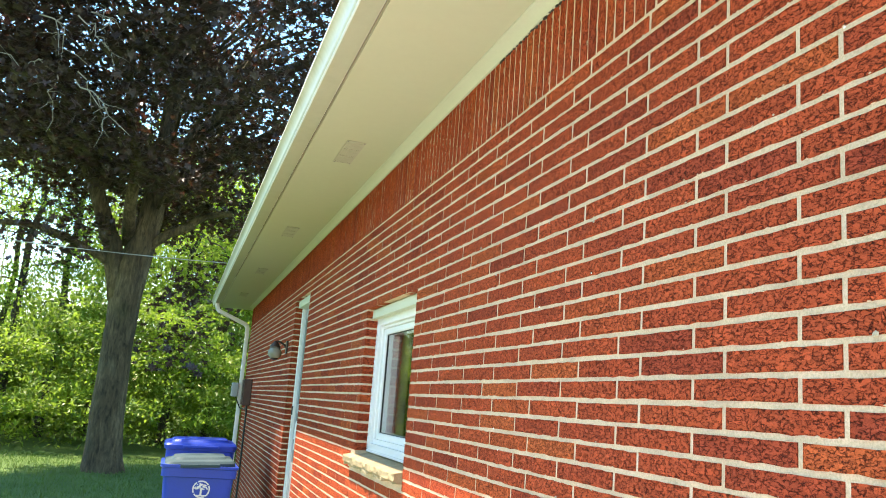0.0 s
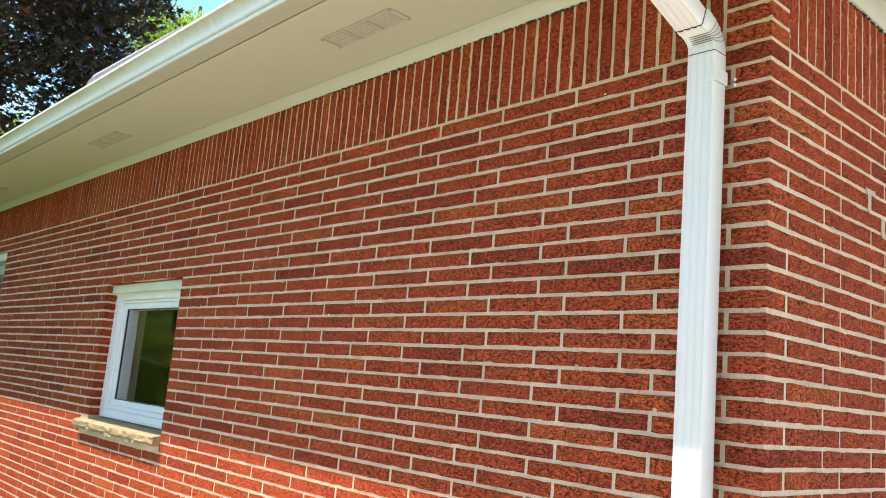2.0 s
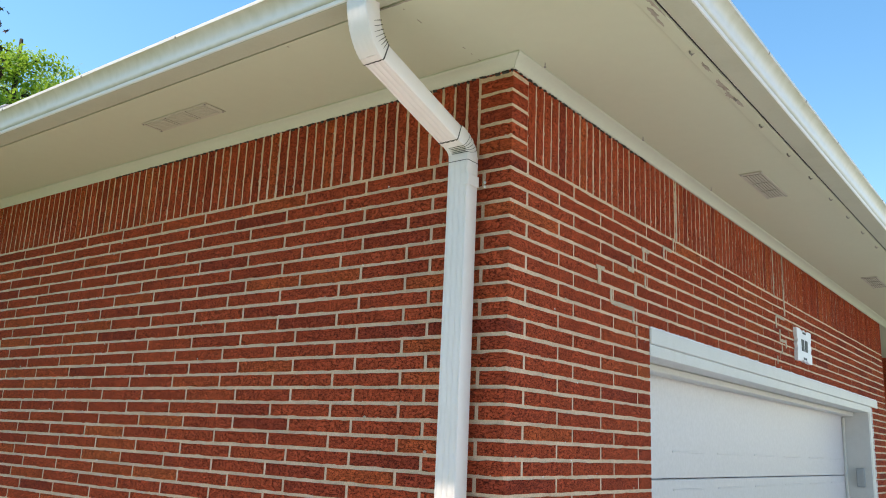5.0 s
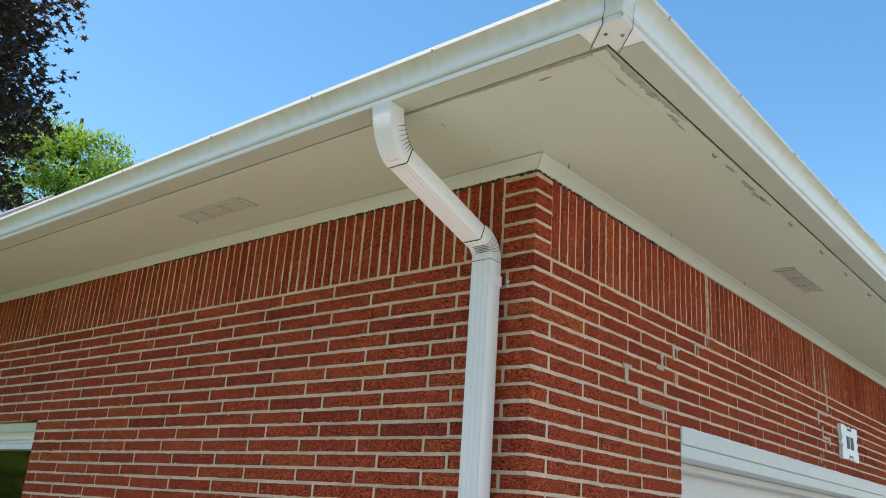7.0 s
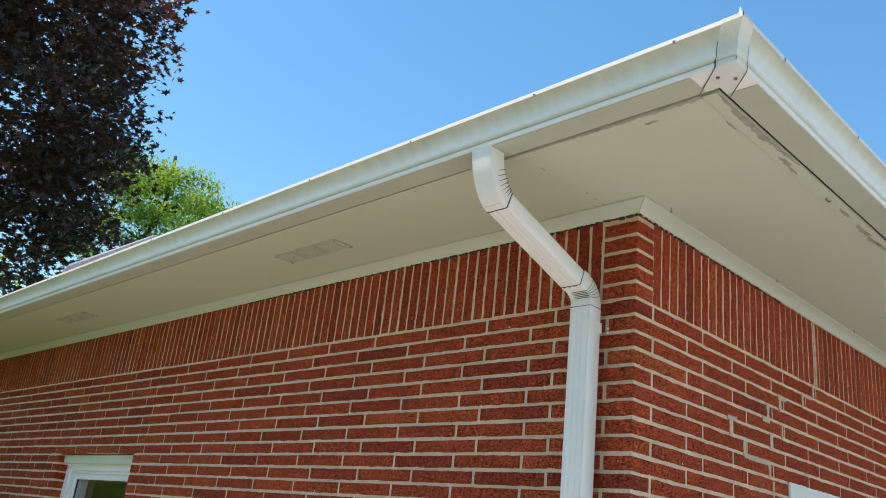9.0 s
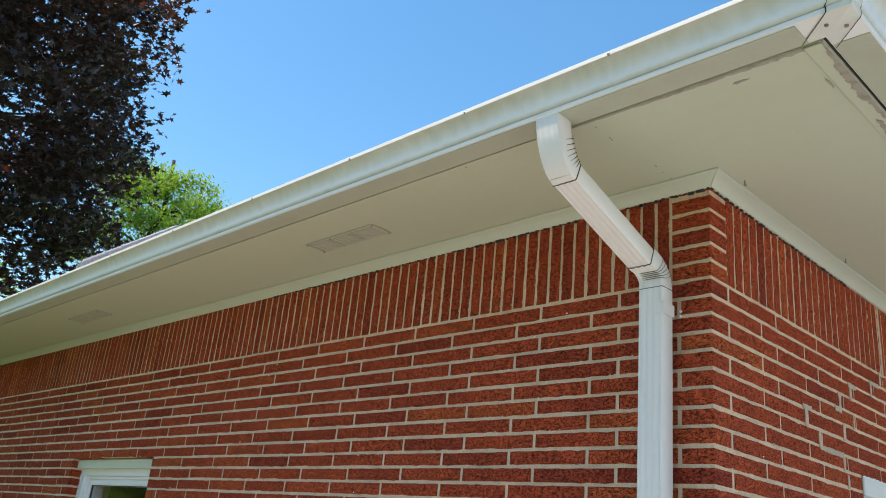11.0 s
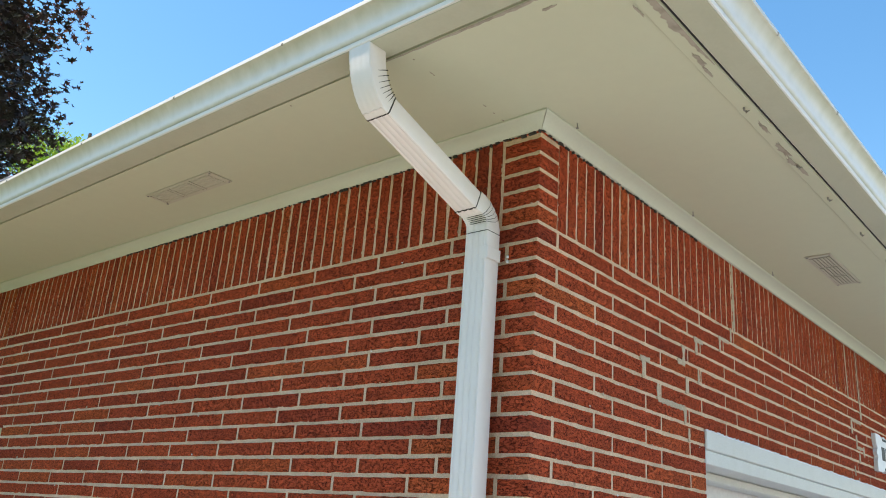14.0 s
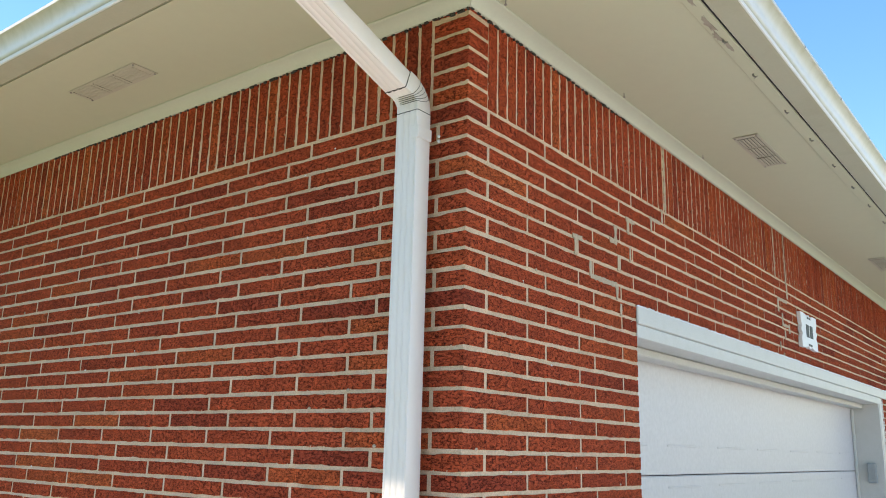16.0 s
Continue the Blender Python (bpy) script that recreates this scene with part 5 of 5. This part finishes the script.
# ---- trees and plants ----
MAPLE_LEAF = np.array([(0, -0.5), (0.12, -0.18), (0.5, -0.22), (0.30, 0.02), (0.42, 0.34), (0.14, 0.22), (0, 0.55), (-0.14, 0.22), (-0.42, 0.34), (-0.30, 0.02), (-0.5, -0.22), (-0.12, -0.18)])
PLAIN_LEAF = np.array([(0, -0.5), (0.24, -0.05), (0, 0.5), (-0.24, -0.05)])


def leaves(name, centres, size, shape, mat, parent, rng, droop=0.5, label=""):
    """One crown of many small leaves at the given places."""
    n, k = len(centres), len(shape)
    yaw = rng.uniform(0, 2 * np.pi, n)
    tilt = rng.normal(0, 1.5 * droop, n)
    roll = rng.normal(0, 0.6, n)
    s = size * rng.uniform(0.6, 1.25, n)
    ax = np.stack([np.cos(yaw), np.sin(yaw), 0.35 * np.sin(roll)], 1)
    up = np.stack([-np.sin(yaw) * np.cos(tilt), np.cos(yaw) * np.cos(tilt), np.sin(tilt)], 1)
    nrm = np.cross(ax, up)
    fold = np.abs(shape[:, 0]) * 0.35
    v = centres[:, None, :] + s[:, None, None] * (shape[None, :, 0, None] * ax[:, None, :] + shape[None, :, 1, None] * up[:, None, :] + fold[None, :, None] * nrm[:, None, :])
    idx = np.arange(n * k).reshape(n, k)
    return from_data(name, v.reshape(-1, 3).tolist(), idx.tolist(), mat, parent, label)


def clumped(rng, centres, per, spread):
    c = np.repeat(np.asarray(centres), per, axis=0)
    return c + np.clip(rng.normal(0, 1, c.shape), -1.7, 1.7) * np.asarray(spread)


def limb(b, p, q, r0, r1, rng, wobble=0.12, steps=6, sides=7):
    p, q = Vector(p), Vector(q)
    pts, rad = [], []
    L = (q - p).length
    for i in range(steps + 1):
        f = i / steps
        o = Vector(rng.normal(0, wobble * L * 0.25, 3)) * math.sin(math.pi * f)
        o.z += 0.10 * L * math.sin(math.pi * f)
        pts.append(p.lerp(q, f) + o)
        rad.append(r0 + (r1 - r0) * f)
    tube(b, pts, rad, sides)
    return pts


def big_trunk(b, stations, rng, sides=28):
    """A gnarled trunk from (x, y, z, radius) rows with ridges and a flared foot."""
    rings = []
    for x, y, z, r in stations:
        ring = []
        for k in range(sides):
            a = 2 * math.pi * k / sides
            n = noise.noise(Vector((math.cos(a) * 1.6, math.sin(a) * 1.6, z * 0.55)))
            n2 = noise.noise(Vector((math.cos(a) * 5, math.sin(a) * 5, z * 1.3 + 9)))
            flare = 0.16 * math.exp(-z / 0.35) * (1 + 0.8 * math.sin(a * 5 + 1))
            rr = r * (1 + 0.16 * n + 0.06 * n2 + flare)
            ring.append(b.verts.new((x + rr * math.cos(a), y + rr * math.sin(a), z)))
        rings.append(ring)
    for p, q in zip(rings, rings[1:]):
        for k in range(sides):
            b.faces.new((p[k], p[(k + 1) % sides], q[(k + 1) % sides], q[k]))
    b.faces.new(rings[-1])


rng = np.random.default_rng(12)
maple = base("maple_tree", (-2.06, 17.0, 0.0), label="large purple-leaved maple with a thick leaning grey trunk", category="tree")
b = bmesh.new()
st = []
keys = [(-2.06, 0.0, 0.35), (-2.10, 0.5, 0.32), (-2.12, 1.4, 0.30), (-2.13, 2.5, 0.285), (-2.12, 3.3, 0.30), (-2.04, 4.0, 0.28), (-1.86, 5.0, 0.23), (-1.78, 6.2, 0.20), (-1.76, 7.4, 0.16), (-1.6, 9.0, 0.11)]
for (x0, z0, r0), (x1, z1, r1) in zip(keys, keys[1:]):
    for i in range(5):
        f = i / 5
        st.append((x0 + (x1 - x0) * f, 17.0, z0 + (z1 - z0) * f - (0.02 if z0 == 0 and i == 0 else 0), r0 + (r1 - r0) * f))
big_trunk(b, st, rng)
limb(b, (-2.25, 17.0, 3.3), (-2.68, 17.0, 4.8), 0.20, 0.17, rng, 0.05, 5, 14)
limb(b, (-2.66, 17.0, 4.7), (-3.6, 16.8, 6.6), 0.165, 0.12, rng, 0.05, 5, 12)
limb(b, (-3.6, 16.8, 6.6), (-4.6, 16.4, 9.4), 0.12, 0.06, rng, 0.08, 6, 9)
limb(b, (-2.0, 17.0, 4.2), (-0.3, 16.6, 5.2), 0.11, 0.06, rng, 0.08, 6, 9)
limb(b, (-1.85, 17.0, 5.2), (1.6, 16.0, 7.6), 0.13, 0.06, rng, 0.08, 6, 9)
limb(b, (-1.78, 17.0, 6.2), (3.4, 16.4, 10.0), 0.12, 0.05, rng, 0.08, 7, 9)
limb(b, (-2.4, 17.0, 3.9), (-4.4, 16.2, 4.4), 0.09, 0.05, rng, 0.08, 6, 9)
limb(b, (-2.2, 17.0, 4.4), (-2.4, 14.0, 7.0), 0.13, 0.06, rng, 0.08, 6, 9)
clumps = []
while len(clumps) < 900:
    p = rng.normal(0, 1, 3)
    p /= np.linalg.norm(p)
    p *= rng.uniform(0.35, 1.0) ** 0.45
    c = np.array((-1.1, 16.3, 9.4)) + p * np.array((6.1, 6.3, 5.3))
    low = 4.4 + 0.9 * noise.noise(Vector((c[0] * 0.6, c[1] * 0.6, 0)))
    if c[0] < -2.12 + 0.40 * c[1] + 0.5 * noise.noise(Vector((c[1] * 0.5, c[2] * 0.7, 2.0))) and c[2] > low and not (c[0] > -0.2 and c[2] < 5.2 and c[1] < 13) and not (c[0] > -1.5 and c[2] < 5.4) and not (-3.2 < c[0] < -1.2 and c[2] < 5.2 and c[1] < 16.4):
        clumps.append(c)
clumps += [np.array(c) for c in ((-0.95, 16.5, 3.3), (-0.7, 16.4, 2.9), (-1.1, 16.6, 2.4), (-0.6, 16.4, 3.7), (-3.3, 16.6, 4.2), (-4.0, 16.4, 4.3), (-2.9, 16.7, 4.5))]
for c in clumps[:46]:
    hub = (-1.9 + 0.15 * (c[0] + 1.9), 17.0 + 0.15 * (c[1] - 17), min(4.5 + 0.45 * (c[2] - 4.5), 8.6))
    limb(b, hub, c, 0.04, 0.010, rng, 0.3, 7, 5)
part("trunk", b, BARK, maple, smooth=True)
pts = clumped(rng, clumps, 115, (0.40, 0.38, 0.26))
airy = np.array([noise.noise(Vector((p[0] * 0.85, p[1] * 0.85, p[2] * 1.15))) + 0.4 * noise.noise(Vector((p[0] * 2.6, p[1] * 2.6, p[2] * 3.0))) for p in pts])
pts = pts[airy > np.interp(pts[:, 0], (-3.0, 1.0), (-0.45, -0.15))]   # the eastern limbs are thinner
leaves("crown", pts, 0.165, MAPLE_LEAF, PURPLE, maple, rng, label="dense dark purple foliage")

# bare pale twigs hanging before the crown
b = bmesh.new()
for i in range(16):
    p = (-5.2 + rng.uniform(0, 2.6), 12.5 + rng.uniform(-0.6, 0.6), 6.6 + rng.uniform(-0.8, 1.0))
    q = (p[0] + rng.uniform(-0.2, 1.3), p[1] + rng.uniform(-0.3, 0.3), p[2] - rng.uniform(-0.1, 0.9))
    pt = limb(b, p, q, 0.012, 0.004, rng, 0.25, 6, 5)
    for j in range(3):
        s_ = pt[2 + j]
        limb(b, s_, (s_.x + rng.uniform(-0.4, 0.4), s_.y + rng.uniform(-0.2, 0.2), s_.z - rng.uniform(0, 0.5)), 0.006, 0.002, rng, 0.3, 4, 4)
part("dead_branch", b, painted("dead_wood", (0.30, 0.27, 0.24), 0.9), maple, "bare pale dead twigs")


def slim_tree(x, y, h, r, lean, crown_from, n_clumps, spread, mat, leaf_size, per, label, name="woodland_tree", seed=0):
    rg = np.random.default_rng(seed)
    th = base(name, (x, y, -0.02), label=label, category="tree", group="trees behind the lawn")
    b = bmesh.new()
    top = (x + lean * h, y + rg.uniform(-0.4, 0.4), h)
    pt = limb(b, (x, y, -0.1), top, r, r * 0.3, rg, 0.05, 9, 10)
    cl = []
    for i in range(n_clumps):
        f = crown_from + (1.0 - crown_from) * rg.random()
        o = pt[min(int(f * 9), 9)]
        w = spread * (0.45 + 0.75 * math.sin(math.pi * min(1, (f - crown_from) / (1 - crown_from) * 0.8 + 0.15)))
        a = rg.uniform(0, 2 * math.pi)
        rr = w * math.sqrt(rg.random())
        c = np.array((o.x + rr * math.cos(a), o.y + rr * math.sin(a), o.z + rg.normal(0, 0.35)))
        cl.append(c)
        if i < 26:
            limb(b, o, c, r * 0.28, 0.008, rg, 0.15, 5, 5)
    part("trunk", b, BARK_THIN, th, smooth=True)
    leaves("crown", clumped(rg, cl, per, (0.46, 0.46, 0.16)), leaf_size, PLAIN_LEAF, mat, th, rg)
    return th


slim = [(-4.5, 26.0, 9.5, 0.13, 0.03, 0.30), (-5.4, 25.0, 10.0, 0.13, 0.02, 0.34), (-6.4, 27.5, 9.0, 0.11, 0.05, 0.25), (-3.4, 28.0, 10.0, 0.11, 0.04, 0.25),
        (-1.2, 25.5, 8.5, 0.13, 0.06, 0.3), (0.1, 27.0, 9.0, 0.14, 0.05, 0.25), (-0.4, 29.0, 10.0, 0.15, -0.02, 0.25), (1.6, 26.0, 8.5, 0.12, 0.02, 0.2),
        (-8.2, 26.0, 9.5, 0.16, 0.02, 0.4), (-10.5, 27.0, 10.0, 0.16, 0.0, 0.35), (-13.5, 26.0, 9.5, 0.16, 0.02, 0.3), (-17.0, 25.0, 9.0, 0.15, 0.01, 0.3), (3.4, 28.0, 9.5, 0.15, 0.0, 0.2), (-21.0, 23.0, 9.0, 0.15, 0.01, 0.25)]
for i, (x, y, h, r, ln, cf) in enumerate(slim):
    slim_tree(x, y, h, r, ln, cf, 58 if x < -2.5 and x > -9 else 74, 1.5, GREEN if i % 3 else MIDGREEN, 0.135, 90, "slim woodland tree with light green leaves", seed=40 + i)
slim_tree(11.3, 30.0, 16.2, 0.22, 0.0, 0.60, 95, 3.0, ASHGREEN, 0.20, 190, "tall bright green ash tree beyond the roof", seed=90)

# understory of the woods
rg = np.random.default_rng(77)
cl = []
for i in range(1250):
    x = rg.uniform(-26, 9) if i % 3 else rg.uniform(-9, 4)
    y = rg.uniform(20.5, 29.0)
    h = (1.5 + 2.0 * (y - 20.5) / 6) * max(0.15, 1.0 + 1.3 * noise.noise(Vector((x * 0.42, y * 0.3, 4)))) + (1.6 if x > -1.8 else 0.5)
    cl.append((x, y, 0.15 + max(0.3, h) * rg.random() ** 0.8))
under = base("undergrowth", (-4.0, 24.0, 0.0), label="sunlit light green undergrowth at the edge of the woods", category="undergrowth", kind="stuff")
u_pts = clumped(rg, cl, 260, (0.52, 0.52, 0.15))
u_pts[:, 2] = np.abs(u_pts[:, 2])
spray = np.array([noise.noise(Vector((p[0] * 1.25, p[1] * 1.25, p[2] * 2.3))) for p in u_pts])
u_pts = u_pts[spray > 0.0]
tuft = np.array([noise.noise(Vector((p[0] * 0.9, p[1] * 0.5, p[2] * 1.1))) for p in u_pts])
leaves("foliage", u_pts[tuft > -0.02], 0.135, PLAIN_LEAF, GREEN, under, rg, 0.42)
leaves("foliage", u_pts[tuft <= -0.02], 0.13, PLAIN_LEAF, MIDGREEN, under, rg, 0.42)
far = base("far_woods", (-4.0, 40.0, 0.0), label="distant hazy green woods", category="woods", kind="stuff")
cl = [(x_, rg.uniform(34, 46), rg.uniform(0.2, 11.5 if x_ > -4.5 else 4.6)) for x_ in rg.uniform(-34, 8, 1300)]
leaves("foliage", clumped(rg, cl, 60, (0.9, 0.9, 0.6)), 0.40, PLAIN_LEAF, GREEN, far, rg, 0.35)
cl = [(x_, rg.uniform(29.5, 33), rg.uniform(0.1, 7.5 if x_ > -4 else 3.4)) for x_ in rg.uniform(-30, 8, 1000)]
leaves("foliage", clumped(rg, cl, 60, (0.7, 0.7, 0.5)), 0.30, PLAIN_LEAF, MIDGREEN, far, rg, 0.35)

# woods on the far side of the yard, mirrored in the window
yard = base("yard_woods", (-30.0, 2.0, 0.0), label="shady green woods across the side yard", category="woods", kind="stuff")
cl = [(rg.uniform(-34, -27), y_, 11.5 * rg.random() ** 0.8) for y_ in rg.uniform(-26, 16, 1000)]
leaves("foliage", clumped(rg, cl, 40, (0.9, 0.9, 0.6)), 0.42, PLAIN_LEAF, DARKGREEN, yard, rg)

# lawn blades
n = 30000
gx, gy = rg.uniform(-9.0, -0.4, n), rg.uniform(9.0, 20.5, n)
keep = ~((gx > -2.08) & (gx < -1.12) & (gy > 10.55) & (gy < 12.35))
gx, gy = gx[keep], gy[keep]
n = len(gx)
hgt, ang = rg.uniform(0.03, 0.075, n), rg.uniform(0, 2 * np.pi, n)
wx, wy = 0.006 * np.cos(ang), 0.006 * np.sin(ang)
lx, ly = rg.normal(0, 0.02, n), rg.normal(0, 0.02, n)
V = np.stack([np.stack([gx - wx, gy - wy, np.zeros(n)], 1), np.stack([gx + wx, gy + wy, np.zeros(n)], 1), np.stack([gx + lx, gy + ly, hgt], 1)], 1).reshape(-1, 3)
tagged(from_data("grass", V.tolist(), np.arange(3 * n).reshape(n, 3).tolist(), GRASS), label="mown green grass blades of the lawn", category="grass", kind="stuff")


def strap_plant(x, y, seed, label, count=16, length=0.42):
    """A clump of arching strap leaves."""
    rd = random.Random(seed)
    th = base("lily_plant", (x, y, 0.0), label=label, category="plant", group="plants beside the carts")
    for i in range(count):
        a = rd.uniform(0, 2 * math.pi)
        L, w = length * rd.uniform(0.7, 1.2), rd.uniform(0.012, 0.024)
        b = bmesh.new()
        prev = None
        for j in range(7):
            f = j / 6
            r = L * (0.15 + 0.75 * f) * f
            z = L * (1.25 * f - 0.75 * f * f)
            k = w * math.sin(math.pi * (0.12 + 0.86 * f))
            c, s = math.cos(a), math.sin(a)
            row = [b.verts.new((x + r * c - k * s, y + r * s + k * c, z)), b.verts.new((x + r * c, y + r * s, z - 0.006)), b.verts.new((x + r * c + k * s, y + r * s - k * c, z))]
            if prev:
                b.faces.new((prev[0], prev[1], row[1], row[0]))
                b.faces.new((prev[1], prev[2], row[2], row[1]))
            prev = row
        part("leaf", b, DARKGREEN if i % 3 else GREEN, th)
    return th


for i, (x, y) in enumerate(((-1.25, 8.9), (-1.45, 9.5), (-1.2, 9.9), (-0.16, 7.75), (-0.18, 8.3), (-0.2, 6.7))):
    strap_plant(x, y, i, "clump of arching green strap leaves beside a cart", 15, 0.50 if x < -1 else 0.42)

# disc swing on its rope
sw_ = base("disc_swing", (-4.87, 20.0, 0.62), label="blue disc swing hanging on a yellow rope from the maple", category="swing")
part("disc", lathe(bmesh.new(), (-4.87, 20.0, 0.59), [(0.10, 0), (0.19, 0.015), (0.20, 0.035), (0.15, 0.05)], 20), BLUE, sw_)
part("rope", tube(bmesh.new(), [(-4.9, 20.0, 0.02), (-4.87, 20.0, 0.6), (-4.83, 19.6, 2.2), (-4.7, 18.5, 5.2), (-4.6, 17.5, 6.6)], 0.014, 6), painted("yellow_rope", (0.42, 0.40, 0.16), 0.9), sw_)
# overhead cable
tagged(part("overhead_cable", tube(bmesh.new(), [(-16 + i * 1.0, 15.0, 3.9 + 0.0075 * (i - 13) ** 2) for i in range(24)], 0.008, 6), GREYBOX), label="thin grey overhead cable crossing before the maple", category="cable")

# ---- bricks ----
west, south = [], []
for p, q, z, h in courses(WEST_END, [WIN, (WIN[0] + 0.0, WIN[1] + 0.115, 1.326, WIN[2]), DOOR], 0, 0.2965):
    west.append((p, q, z, h))
for p, q, z, h in courses(SOUTH_END, [(GAR[0], GAR[1] + 0.105, 0.0, GAR[3])], 1, MODULE):
    south.append((p, q, z, h))
west += soldiers(SOLDIER_W, WEST_END, 0.04945, 6)
south += soldiers(0.0915, SOUTH_END, 0.0503, 7)
k = 1
while Z_SOLDIER + (k - 0.5) * COURSE < Z_SOFFIT - 0.01:
    z = Z_SOLDIER + (k - 0.5) * COURSE
    west.append((0.0, SOLDIER_W - JOINT / 2, z, min(COURSE - JOINT, 2 * (Z_SOFFIT - 0.003 - z))))
    k += 1


def lay(wall, spans, along, name):
    """The pieces nearest the corner are bricks of their own; the rest lie in one mesh."""
    rd = random.Random(len(spans))
    spans = sorted(spans, key=lambda s: (s[2] < 1.3, s[0] + s[1]))
    vs, fs = [], []
    for i, (p, q, z, h) in enumerate(spans):
        jx, jt = rd.uniform(-0.0008, 0.0001), rd.uniform(-0.0012, 0.0012)
        dims = (DEPTH, q - p, h) if along == "y" else (q - p, DEPTH, h)
        at = (DEPTH / 2 + jx, (p + q) / 2, z + jt) if along == "y" else ((p + q) / 2, DEPTH / 2 + jx, z + jt)
        if i < 300:
            ob = new("brick", brick_mesh(*dims, i % 3))
            ob.location = at
            ob.parent = wall
        else:
            v, f = brick_shape(*dims, rd)
            o = len(vs)
            vs += [(a + at[0], c + at[1], d + at[2]) for a, c, d in v]
            fs += [[o + t for t in face] for face in f]
    ob = from_data(name, vs, fs, BRICK_MASS, wall)
    tagged(ob, kind="stuff")
    # crumbs of mortar squeezed over the arrises
    vs, fs = [], []
    octa = ((0, 2, 4), (2, 1, 4), (1, 3, 4), (3, 0, 4), (2, 0, 5), (1, 2, 5), (3, 1, 5), (0, 3, 5))
    for p, q, z, h in spans:
        if p > 3.4 or z < 1.2:
            continue
        for _ in range(rd.randint(2, 7) if h < 0.1 else rd.randint(6, 14)):
            if h < 0.1:
                u, v, long_u = rd.uniform(p, q), z + rd.choice((-1, 1)) * (h / 2 + 0.0005), True
            else:
                u, v, long_u = rd.choice((p, q)), rd.uniform(z - h / 2, z + h / 2), False
            a, c = rd.uniform(0.002, 0.008), rd.uniform(0.0008, 0.0024)
            ru, rv, out = (a, c, 0.0016) if long_u else (c, a, 0.0016)
            d = 0.0002
            o = len(vs)
            for du, dv, dd in ((-ru, 0, 0), (ru, 0, 0), (0, -rv, 0), (0, rv, 0), (rd.uniform(-0.3, 0.3) * ru, 0, -out), (0, 0, out)):
                vs.append((d + dd, u + du, v + dv) if along == "y" else (u + du, d + dd, v + dv))
            fs += [[o + t for t in face] for face in octa]
    tagged(from_data("mortar_crumbs", vs, fs, MORTAR, wall), kind="stuff")


lay(wall_west, west, "y", "bricks")
lay(wall_south, south, "x", "bricks")
